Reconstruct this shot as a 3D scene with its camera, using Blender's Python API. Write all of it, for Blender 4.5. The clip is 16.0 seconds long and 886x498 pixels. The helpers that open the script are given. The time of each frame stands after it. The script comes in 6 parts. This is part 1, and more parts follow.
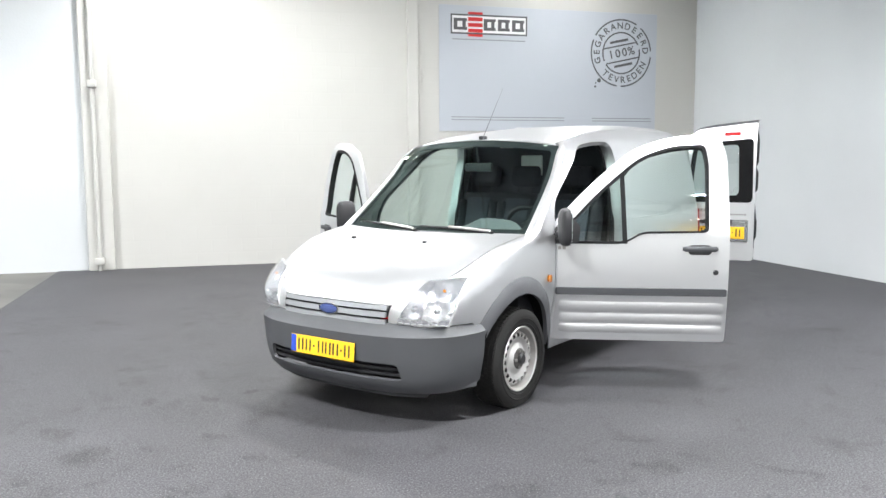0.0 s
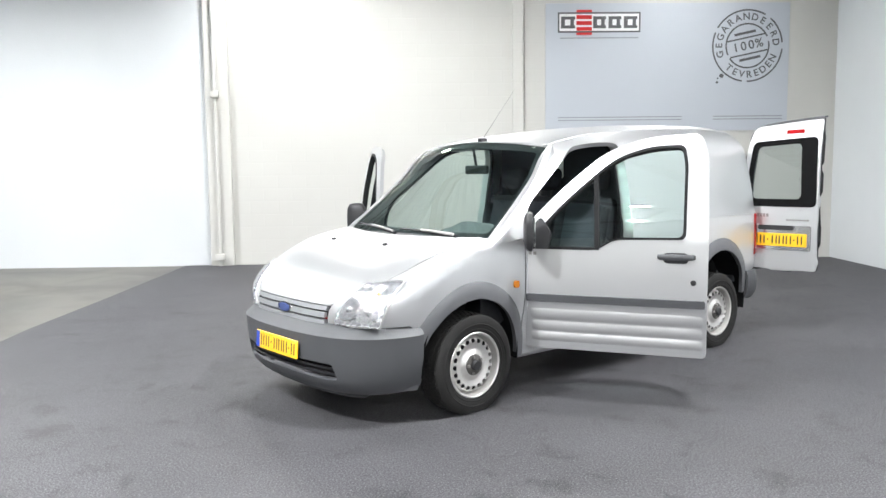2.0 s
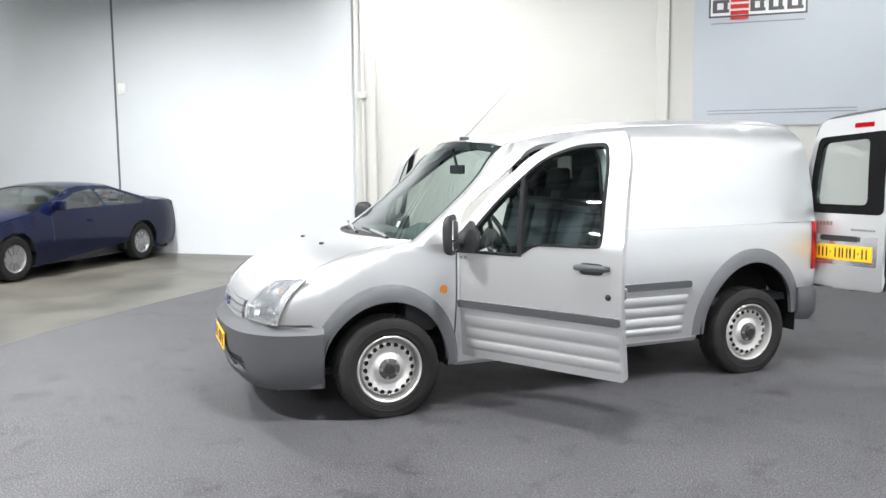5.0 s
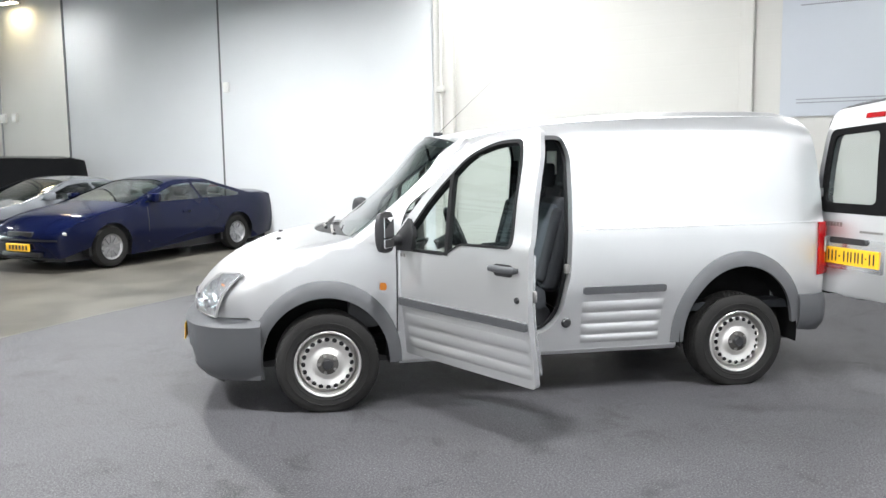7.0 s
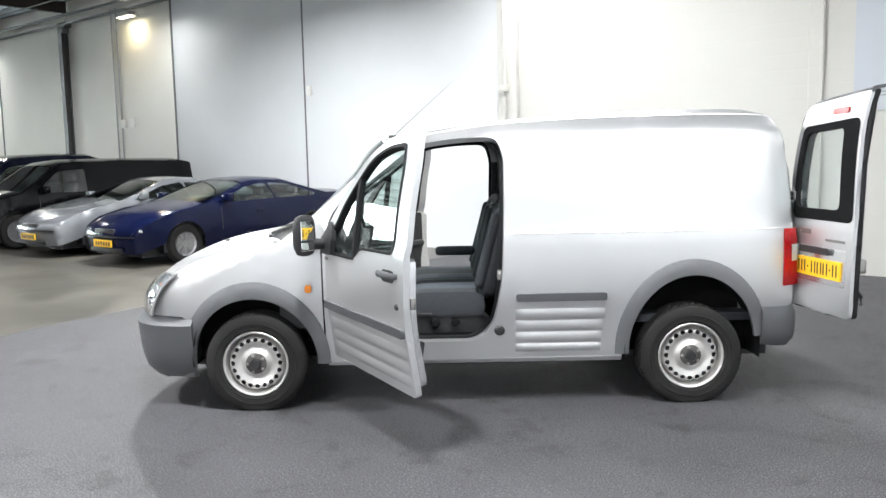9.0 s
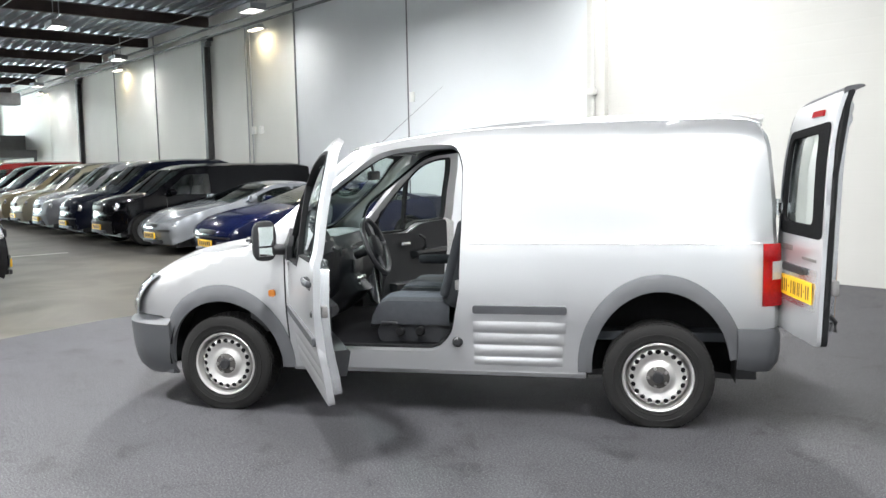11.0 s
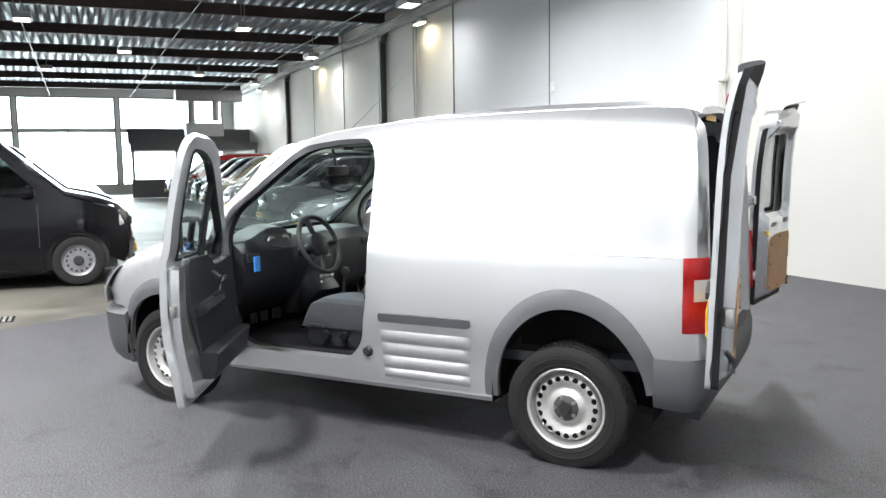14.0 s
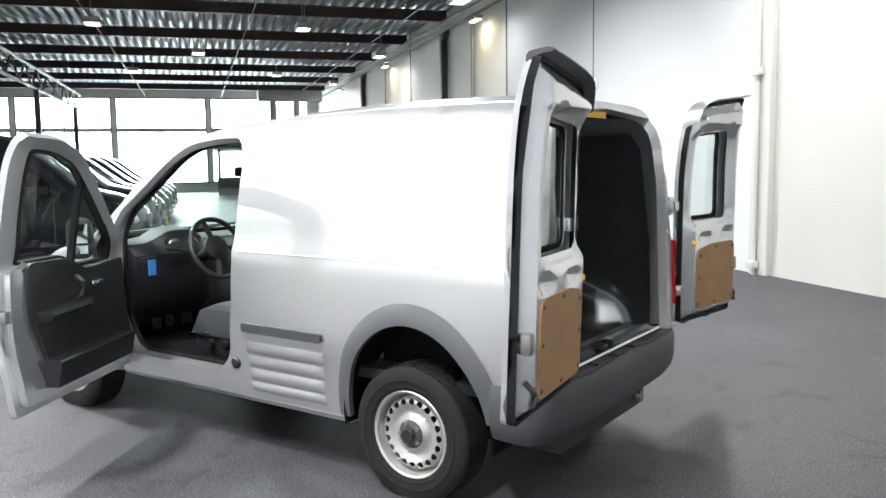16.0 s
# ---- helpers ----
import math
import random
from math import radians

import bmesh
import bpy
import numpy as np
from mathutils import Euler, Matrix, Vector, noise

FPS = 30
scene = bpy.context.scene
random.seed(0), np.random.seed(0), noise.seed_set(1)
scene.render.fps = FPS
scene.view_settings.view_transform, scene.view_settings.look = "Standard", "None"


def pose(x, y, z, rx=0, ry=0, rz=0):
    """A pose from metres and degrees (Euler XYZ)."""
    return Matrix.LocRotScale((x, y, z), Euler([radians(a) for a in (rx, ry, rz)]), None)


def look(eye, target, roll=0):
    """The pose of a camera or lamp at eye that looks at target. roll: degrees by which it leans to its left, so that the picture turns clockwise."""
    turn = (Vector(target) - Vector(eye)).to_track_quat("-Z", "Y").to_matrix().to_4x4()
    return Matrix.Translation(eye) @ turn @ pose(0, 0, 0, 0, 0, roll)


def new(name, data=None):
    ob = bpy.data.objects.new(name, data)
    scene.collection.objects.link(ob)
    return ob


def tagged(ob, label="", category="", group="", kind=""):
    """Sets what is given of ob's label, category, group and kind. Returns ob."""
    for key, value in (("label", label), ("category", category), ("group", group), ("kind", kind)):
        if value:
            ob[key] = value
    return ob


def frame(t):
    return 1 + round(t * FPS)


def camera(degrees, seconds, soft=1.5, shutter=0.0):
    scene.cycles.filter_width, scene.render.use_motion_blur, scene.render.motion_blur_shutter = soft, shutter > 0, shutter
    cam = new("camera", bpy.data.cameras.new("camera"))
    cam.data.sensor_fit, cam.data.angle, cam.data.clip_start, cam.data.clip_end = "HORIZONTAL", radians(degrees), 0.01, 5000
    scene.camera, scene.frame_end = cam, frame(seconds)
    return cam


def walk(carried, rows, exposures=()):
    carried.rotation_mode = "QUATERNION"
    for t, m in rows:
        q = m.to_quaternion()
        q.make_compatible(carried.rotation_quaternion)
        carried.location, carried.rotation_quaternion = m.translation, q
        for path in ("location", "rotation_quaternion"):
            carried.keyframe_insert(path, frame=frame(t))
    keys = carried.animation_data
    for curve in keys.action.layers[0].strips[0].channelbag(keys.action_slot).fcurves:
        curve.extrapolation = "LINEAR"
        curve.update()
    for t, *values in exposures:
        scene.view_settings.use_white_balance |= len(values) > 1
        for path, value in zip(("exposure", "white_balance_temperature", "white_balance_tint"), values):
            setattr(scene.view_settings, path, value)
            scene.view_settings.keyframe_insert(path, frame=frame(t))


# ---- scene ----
cam = camera(56.8, 16.0)
METRES, EYE, TILT, LEAN, TURN = 10.868, 1.54, 0.0, 0.0, 126.0
ROWS = [
    (0.0, 0.0, 0.0, 0.0, -0.03, -6.08, 0.25),
    (0.5, 0.035, 0.0005, -0.0003, 4.27, -5.87, 0.62),
    (1.0, 0.0681, 0.0021, 0.0002, 7.37, -5.67, 0.5),
    (1.5, 0.1039, 0.0086, 0.0001, 11.84, -5.97, 0.6),
    (2.0, 0.138, 0.0179, -0.0002, 13.87, -5.87, 0.6),
    (2.5, 0.1711, 0.0287, -0.0001, 17.02, -5.79, 0.87),
    (3.0, 0.2021, 0.0419, -0.0007, 21.62, -6.18, 0.78),
    (3.5, 0.2328, 0.0559, -0.0004, 23.85, -5.59, 0.86),
    (6.0, 0.3629, 0.1447, 0.0004, 38.98, -6.47, 0.45),
    (6.5, 0.386, 0.1646, 0.0012, 41.16, -6.37, 0.53),
    (7.0, 0.4081, 0.1875, 0.0012, 44.03, -6.36, 0.8),
    (7.5, 0.4299, 0.2107, 0.0014, 47.26, -6.27, 0.71),
    (8.0, 0.4509, 0.2363, 0.0019, 49.66, -6.39, 0.76),
    (8.5, 0.4698, 0.2616, 0.002, 52.12, -6.34, 1.04),
    (11.0, 0.5386, 0.3887, 0.0016, 65.57, -5.8, 1.08),
    (11.5, 0.5508, 0.4195, 0.0011, 69.2, -4.98, 1.02),
    (12.0, 0.5573, 0.4483, 0.001, 67.71, -5.39, 1.21),
    (12.5, 0.5605, 0.4733, 0.0018, 73.5, -5.77, 0.95),
    (13.0, 0.5588, 0.5038, 0.0009, 76.03, -5.96, 1.68),
    (13.5, 0.5579, 0.5321, 0.0017, 79.75, -5.91, 1.14),
    (14.0, 0.5512, 0.562, 0.0009, 81.6, -6.1, 0.86),
    (14.5, 0.5467, 0.5924, 0.0009, 83.27, -6.08, 1.05),
    (15.0, 0.5417, 0.6189, 0.0011, 87.33, -6.14, 0.7),
    (15.5, 0.5343, 0.6498, 0.0008, 86.74, -6.19, 0.96),
    (16.0, 0.5288, 0.6789, 0.0004, 88.75, -6.08, 0.75),
]
walk(cam, [(t, pose(5.727, 3.381, EYE, TILT, LEAN, TURN) @ pose(METRES * x, METRES * y, METRES * z, 90 + pitch, roll, yaw)) for t, x, y, z, yaw, pitch, roll in ROWS])
H = pose(-8.52, -1.555, 0, 0, 0, -38.5)      # hall: x along the long wall, y into the hall, corner at the floor

# ---- world and light ----
world = bpy.data.worlds.new("world")
scene.world = world
world.use_nodes = True
wn = world.node_tree.nodes
sky = wn.new("ShaderNodeTexSky")
sky.sky_type, sky.sun_disc = "NISHITA", False
sky.sun_elevation, sky.sun_rotation = radians(35), radians(200)
world.node_tree.links.new(sky.outputs[0], wn["Background"].inputs[0])
wn["Background"].inputs[1].default_value = 0.15


def lamp(name, u, v, z, power, sx, sy, colour=(0.97, 0.985, 1.0), tu=None, tv=None, tz=0.0, spread=180):
    data = bpy.data.lights.new(name, "AREA")
    data.shape, data.size, data.size_y, data.energy, data.color = "RECTANGLE", sx, sy, power, colour
    data.spread = radians(spread)
    ob = new(name, data)
    ob.matrix_world = H @ look((u, v, z), (u if tu is None else tu, v + 1e-4 if tv is None else tv, tz))
    return ob


# (u, v, power) of the ceiling luminaires; (9.8, 10.6) is unseen fill added for the floor
LUMINAIRES_AND_FILL = [(8.7, 1.3, 135), (6.4, 2.7, 200), (2.6, 1.5, 75), (12.9, 4.0, 600), (18.7, 1.25, 45), (28.6, 0.95, 40), (38.5, 0.95, 40),
              (4.9, 8.9, 370), (1.6, 8.2, 330), (9.8, 10.6, 900), (23.3, 4.2, 120), (35.3, 3.8, 120), (28.9, 6.9, 120), (23.5, 9.5, 120), (34.7, 9.3, 120),
              # unseen lamps, added as fill to brighten the van's side
              (3.0, 16.5, 620), (7.5, 20.0, 1150), (2.0, 21.5, 800), (13.0, 21.0, 700), (16.5, 16.5, 320)]
LAMP_Z = 5.15
for u_, v_, p_ in LUMINAIRES_AND_FILL:
    lamp("ceiling_and_fill_lamp", u_, v_, LAMP_Z - 0.03, p_, 0.45, 0.22, spread=160)
for u_ in (20.4, 30.6, 40.8):
    lamp("wall_lamp", u_, 0.30, 5.0, 13, 0.5, 0.12, (1, 0.82, 0.5), u_, 0.12, 3.0)
# daylight that comes in through the end windows
lamp("window_daylight", 50.0, 9.0, 3.2, 1200, 14, 3, (0.9, 0.96, 1.0), 30, 9.0, 1.0)

# ---- materials ----


def mat(name, colour, rough=0.5, metal=0.0, var=0.12, scale=6.0, bump=0.0, bscale=200.0, coat=0.0, spec=0.5, colour2=None, rvar=0.0):
    """A surface with stains at one scale and grain at another."""
    m = bpy.data.materials.new(name)
    m.use_nodes = True
    nt = m.node_tree
    b = nt.nodes["Principled BSDF"]
    b.inputs["Roughness"].default_value, b.inputs["Metallic"].default_value = rough, metal
    b.inputs["Specular IOR Level"].default_value = spec
    b.inputs["Coat Weight"].default_value = coat
    b.inputs["Coat Roughness"].default_value = 0.06
    tc = nt.nodes.new("ShaderNodeTexCoord")
    n1 = nt.nodes.new("ShaderNodeTexNoise")
    n1.inputs["Scale"].default_value, n1.inputs["Detail"].default_value = scale, 6
    nt.links.new(tc.outputs["Object"], n1.inputs["Vector"])
    ramp = nt.nodes.new("ShaderNodeMix")
    ramp.data_type = "RGBA"
    c2 = colour2 or tuple(c * (1 - 2 * var) for c in colour)
    ramp.inputs[6].default_value, ramp.inputs[7].default_value = (*c2, 1), (*[min(1, c * (1 + var)) for c in colour], 1)
    nt.links.new(n1.outputs["Fac"], ramp.inputs[0])
    nt.links.new(ramp.outputs[2], b.inputs["Base Color"])
    if rvar:
        mr = nt.nodes.new("ShaderNodeMapRange")
        mr.inputs["To Min"].default_value, mr.inputs["To Max"].default_value = max(0.02, rough - rvar), min(1, rough + rvar)
        nt.links.new(n1.outputs["Fac"], mr.inputs["Value"])
        nt.links.new(mr.outputs[0], b.inputs["Roughness"])
    if bump:
        n2 = nt.nodes.new("ShaderNodeTexNoise")
        n2.inputs["Scale"].default_value, n2.inputs["Detail"].default_value = bscale, 3
        nt.links.new(tc.outputs["Object"], n2.inputs["Vector"])
        bp = nt.nodes.new("ShaderNodeBump")
        bp.inputs["Strength"].default_value, bp.inputs["Distance"].default_value = bump, 0.005
        nt.links.new(n2.outputs["Fac"], bp.inputs["Height"])
        nt.links.new(bp.outputs[0], b.inputs["Normal"])
    return m


def glass_mat(name, tint=(0.84, 0.95, 0.91), rough=0.0, clear=0.9, power=3.5):
    """Thin sheet glass: clear with a mirror gloss that grows at grazing angles."""
    m = bpy.data.materials.new(name)
    m.use_nodes = True
    nt = m.node_tree
    nt.nodes.remove(nt.nodes["Principled BSDF"])
    out = nt.nodes["Material Output"]
    tr, gl, mix, lw, pw, fr = (nt.nodes.new(k) for k in ("ShaderNodeBsdfTransparent", "ShaderNodeBsdfGlossy", "ShaderNodeMixShader", "ShaderNodeLayerWeight", "ShaderNodeMath", "ShaderNodeMath"))
    pw.operation, fr.operation = "POWER", "MULTIPLY_ADD"
    pw.inputs[1].default_value = power
    fr.inputs[1].default_value, fr.inputs[2].default_value = 0.90, 0.10
    nt.links.new(lw.outputs["Facing"], pw.inputs[0])
    nt.links.new(pw.outputs[0], fr.inputs[0])
    gl.inputs["Roughness"].default_value = rough
    tr.inputs[0].default_value = (*[c * clear for c in tint], 1)
    nt.links.new(fr.outputs[0], mix.inputs[0])
    nt.links.new(tr.outputs[0], mix.inputs[1])
    nt.links.new(gl.outputs[0], mix.inputs[2])
    nt.links.new(mix.outputs[0], out.inputs[0])
    return m


def glow_mat(name, colour, strength):
    m = bpy.data.materials.new(name)
    m.use_nodes = True
    b = m.node_tree.nodes["Principled BSDF"]
    b.inputs["Base Color"].default_value = (*colour, 1)
    b.inputs["Emission Color"].default_value = (*colour, 1)
    b.inputs["Emission Strength"].default_value = strength
    return m


SILVER = mat("silver_paint", (0.63, 0.635, 0.64), 0.37, 0.82, 0.02, 1.5, 0.0, coat=0.45)
SILVER.node_tree.nodes["Principled BSDF"].inputs["Coat Roughness"].default_value = 0.22
SILVER_IN = mat("silver_primer", (0.72, 0.73, 0.74), 0.22, 0.88, 0.06, 3)
PLASTIC = mat("grey_plastic", (0.066, 0.068, 0.073), 0.52, 0, 0.08, 4, 0.15, 600, spec=0.35)
BLACK = mat("black_plastic", (0.018, 0.018, 0.02), 0.45, 0, 0.2, 8, 0.1, 500)
RUBBER = mat("tyre_rubber", (0.013, 0.0125, 0.012), 0.82, 0, 0.3, 9, 0.3, 160, rvar=0.1, spec=0.3)
SEAL = mat("rubber_seal", (0.010, 0.010, 0.011), 0.65, 0, 0.2, 10, spec=0.22)
STEEL = mat("wheel_steel", (0.53, 0.52, 0.505), 0.38, 0.65, 0.14, 14, 0.05, 300)
CHROME = mat("chrome", (0.8, 0.8, 0.8), 0.12, 1, 0.02)
BOLT = mat("dull_metal", (0.35, 0.34, 0.33), 0.45, 0.9, 0.15, 40)
WELL = mat("wheel_well_felt", (0.006, 0.006, 0.0065), 0.9, 0, 0.3, 9, 0.2, 300, spec=0.15)
TRIM = mat("cabin_plastic", (0.010, 0.0108, 0.013), 0.5, 0, 0.12, 6, 0.3, 900)
TRIM_LIGHT = mat("light_trim", (0.62, 0.62, 0.59), 0.6, 0, 0.06, 5, 0.1, 700)
FABRIC = mat("seat_fabric", (0.047, 0.055, 0.068), 0.9, 0, 0.2, 30, 0.4, 900)
FABRIC2 = mat("seat_bolster", (0.019, 0.021, 0.026), 0.9, 0, 0.2, 30, 0.4, 900)
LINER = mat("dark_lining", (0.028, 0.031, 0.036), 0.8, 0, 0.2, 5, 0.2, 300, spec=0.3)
CABIN_FLOOR = mat("cabin_mat", (0.006, 0.006, 0.007), 0.95, 0, 0.3, 9, 0.4, 500, spec=0.08)
PLY = mat("hardboard", (0.34, 0.19, 0.085), 0.65, 0, 0.12, 12, 0.1, 400)
YELLOW = mat("plate_yellow", (0.85, 0.48, 0.02), 0.35, 0, 0.03)
INK = mat("plate_ink", (0.02, 0.02, 0.02), 0.5, 0, 0.05)
BLUE = mat("plate_blue", (0.02, 0.06, 0.42), 0.35, 0, 0.03)
OVAL = mat("badge_blue", (0.07, 0.10, 0.26), 0.2, 0.3, 0.05)
RED = mat("lamp_red", (0.30, 0.003, 0.005), 0.2, 0, 0.25, 60, coat=0.25, spec=0.3)
CLEARL = mat("lamp_clear", (0.48, 0.47, 0.46), 0.12, 0.2, 0.1, 60, coat=1)
AMBER = mat("lamp_amber", (0.75, 0.24, 0.02), 0.2, 0, 0.05, coat=1)
REFL = mat("lamp_reflector", (0.85, 0.855, 0.86), 0.19, 0.85, 0.12, 40)
GLASS = glass_mat("window_glass")
GLASS_SCREEN = glass_mat("windscreen_glass", (0.80, 0.95, 0.90), 0.0, 0.95, 2.3)
GLASS_REAR = glass_mat("rear_window_glass", (0.85, 0.92, 0.9))
LENS = glass_mat("lens_glass", (0.97, 0.98, 1.0), 0.03, 0.97)
MIRROR = mat("mirror", (0.9, 0.9, 0.9), 0.02, 1.0, 0.0)
WHITE = mat("white_plastic", (0.78, 0.78, 0.75), 0.4, 0, 0.03)

# ---- mesh helpers ----


def part(name, bm, material, parent=None, label="", smooth=True, m=None, crease=35):
    """Links bm as one mesh, under a thing or a part."""
    me = bpy.data.meshes.new(name)
    if m is not None:
        bm.transform(m)
        if m.determinant() < 0:
            bmesh.ops.reverse_faces(bm, faces=bm.faces)
    bm.to_mesh(me)
    bm.free()
    if smooth and len(me.polygons):
        me.polygons.foreach_set("use_smooth", [True] * len(me.polygons))
        me.set_sharp_from_angle(angle=radians(crease))
    for mm in material if isinstance(material, (list, tuple)) else [material]:
        me.materials.append(mm)
    ob = new(name, me)
    if parent is not None:
        ob.parent = parent
    if label:
        tagged(ob, label)
    return ob


def thing(name, label, category, m=None, group="", kind=""):
    ob = new(name)
    ob.empty_display_size = 0.2
    if m is not None:
        ob.matrix_world = m
    return tagged(ob, label, category, group, kind)


def spline(pts):
    """A smooth monotone curve through (a, b) pairs, as a function of a."""
    xs, ys = np.array([p[0] for p in pts], float), np.array([p[1] for p in pts], float)
    if xs[0] > xs[-1]:
        xs, ys = xs[::-1], ys[::-1]
    h = np.diff(xs)
    d = np.diff(ys) / h
    g = np.zeros(len(xs))
    g[0], g[-1] = d[0], d[-1]
    for i in range(1, len(xs) - 1):
        if d[i - 1] * d[i] > 0:
            w1, w2 = 2 * h[i] + h[i - 1], h[i] + 2 * h[i - 1]
            g[i] = (w1 + w2) / (w1 / d[i - 1] + w2 / d[i])

    def f(a):
        a = min(max(a, xs[0]), xs[-1])
        i = int(min(max(np.searchsorted(xs, a) - 1, 0), len(h) - 1))
        t = (a - xs[i]) / h[i]
        return float((1 + 2 * t) * (1 - t) ** 2 * ys[i] + t * (1 - t) ** 2 * h[i] * g[i] + t * t * (3 - 2 * t) * ys[i + 1] + t * t * (t - 1) * h[i] * g[i + 1])
    return f


def rounded(poly, r=0.03, n=5):
    """Rounds the corners of a polygon of (a, b) or (a, b, radius)."""
    out = []
    k = len(poly)
    for i in range(k):
        p, c, q = (Vector(poly[j % k][:2]) for j in (i - 1, i, i + 1))
        rr = poly[i][2] if len(poly[i]) > 2 else r
        d1, d2 = p - c, q - c
        l = min(rr, d1.length * 0.45, d2.length * 0.45)
        if l < 1e-4:
            out.append((c.x, c.y))
            continue
        a, b = c + d1.normalized() * l, c + d2.normalized() * l
        for j in range(n + 1):
            t = j / n
            o = a * (1 - t) ** 2 + c * 2 * t * (1 - t) + b * t * t
            out.append((o.x, o.y))
    return out


def dense(poly, step):
    out = []
    for i, p in enumerate(poly):
        q = poly[(i + 1) % len(poly)]
        n = max(1, int(math.hypot(q[0] - p[0], q[1] - p[1]) / step + 0.5))
        out += [(p[0] + (q[0] - p[0]) * j / n, p[1] + (q[1] - p[1]) * j / n) for j in range(n)]
    return out


def inside(p, poly):
    a = np.array(poly)
    b = np.roll(a, -1, 0)
    with np.errstate(divide="ignore", invalid="ignore"):
        xi = (b[:, 0] - a[:, 0]) * (p[1] - a[:, 1]) / (b[:, 1] - a[:, 1]) + a[:, 0]
    return bool((((a[:, 1] > p[1]) != (b[:, 1] > p[1])) & (p[0] < xi)).sum() % 2)


def sheet(outline, fn, step=0.08, thick=0.0, out=(0, 0, 1), holes=(), ext=None):
    """A pressed panel: the flat outline with its holes, filled, bent by fn(a, b) and given a thickness to the side away from out."""
    from mathutils.geometry import delaunay_2d_cdt
    loops = [dense(outline, step)] + [dense(h, step) for h in holes]
    pts, edges = [], []
    for lp in loops:
        s = len(pts)
        pts += lp
        edges += [(s + i, s + (i + 1) % len(lp)) for i in range(len(lp))]
    rim = np.array(pts)
    lo, hi = rim.min(0), rim.max(0)
    for i in range(1, int((hi[0] - lo[0]) / step) + 1):
        for j in range(1, int((hi[1] - lo[1]) / step) + 1):
            p = (lo[0] + i * step, lo[1] + j * step)
            if inside(p, loops[0]) and not any(inside(p, h) for h in loops[1:]) and np.hypot(*(rim - p).T).min() > step * 0.5:
                pts.append(p)
    v2, _, faces = delaunay_2d_cdt([Vector(p) for p in pts], edges, [], 0, 1e-5)[:3]
    keep = []
    for f in faces:
        c = sum((v2[i] for i in f), Vector((0, 0))) / len(f)
        if inside(c, loops[0]) and not any(inside(c, h) for h in loops[1:]):
            keep.append(f)
    faces = keep
    bm = bmesh.new()
    vs = [bm.verts.new(fn(p.x, p.y)) for p in v2]
    for f in faces:
        if len(set(f)) > 2:
            bm.faces.new([vs[i] for i in f])
    bm.normal_update()
    total = sum((f.normal * f.calc_area() for f in bm.faces), Vector())
    if total.dot(Vector(out)) < 0:
        bmesh.ops.reverse_faces(bm, faces=bm.faces)
        bm.normal_update()
    if thick:
        low = {v: bm.verts.new(v.co - v.normal * thick) for v in list(bm.verts) if v.link_faces}
        rimedges = [(e.link_loops[0].vert, e.link_loops[0].link_loop_next.vert) for e in bm.edges if len(e.link_faces) == 1]
        for f in list(bm.faces):
            bm.faces.new([low[v] for v in reversed(f.verts)])
        for a, b in rimedges:
            bm.faces.new((b, a, low[a], low[b]))
    for v in [v for v in bm.verts if not v.link_faces]:
        bm.verts.remove(v)
    return bm


def lathe(profile, n=48, axis="y", cap=True):
    """Turns (radius, along) pairs about an axis."""
    bm = bmesh.new()
    rings = []
    for r, a in profile:
        ring = []
        for i in range(n):
            t = 2 * math.pi * i / n
            c, s = r * math.cos(t), r * math.sin(t)
            ring.append(bm.verts.new((c, a, s) if axis == "y" else (c, s, a) if axis == "z" else (a, c, s)))
        rings.append(ring)
    for p, q in zip(rings, rings[1:]):
        for i in range(n):
            bm.faces.new((p[i], p[(i + 1) % n], q[(i + 1) % n], q[i]))
    for ring, (r, a) in ((rings[0], profile[0]), (rings[-1], profile[-1])):
        if cap and r > 1e-4 and ring[0].co != rings[-1 if ring is rings[0] else 0][0].co:
            bm.faces.new(ring)
    bmesh.ops.remove_doubles(bm, verts=bm.verts, dist=1e-5)
    bmesh.ops.recalc_face_normals(bm, faces=bm.faces)
    return bm


def block(x0, x1, y0, y1, z0, z1, bevel=0.0, seg=2, bm=None):
    bm = bm or bmesh.new()
    b2 = bmesh.new()
    bmesh.ops.create_cube(b2, size=1)
    for v in b2.verts:
        v.co = ((x0 + x1) / 2 + v.co.x * (x1 - x0), (y0 + y1) / 2 + v.co.y * (y1 - y0), (z0 + z1) / 2 + v.co.z * (z1 - z0))
    if bevel:
        bmesh.ops.bevel(b2, geom=list(b2.edges), offset=bevel, segments=seg, profile=0.5, affect="EDGES")
    me = bpy.data.meshes.new("tmp")
    b2.to_mesh(me)
    b2.free()
    bm.from_mesh(me)
    bpy.data.meshes.remove(me)
    return bm


def loft(sections, close=True, caps=True):
    """Skins a row of sections, each the same number of points."""
    bm = bmesh.new()
    rows = [[bm.verts.new(p) for p in s] for s in sections]
    n = len(rows[0])
    for a, b in zip(rows, rows[1:]):
        for i in range(n if close else n - 1):
            bm.faces.new((a[i], a[(i + 1) % n], b[(i + 1) % n], b[i]))
    if caps and close:
        bm.faces.new(rows[0])
        bm.faces.new(rows[-1])
    bmesh.ops.recalc_face_normals(bm, faces=bm.faces)
    return bm


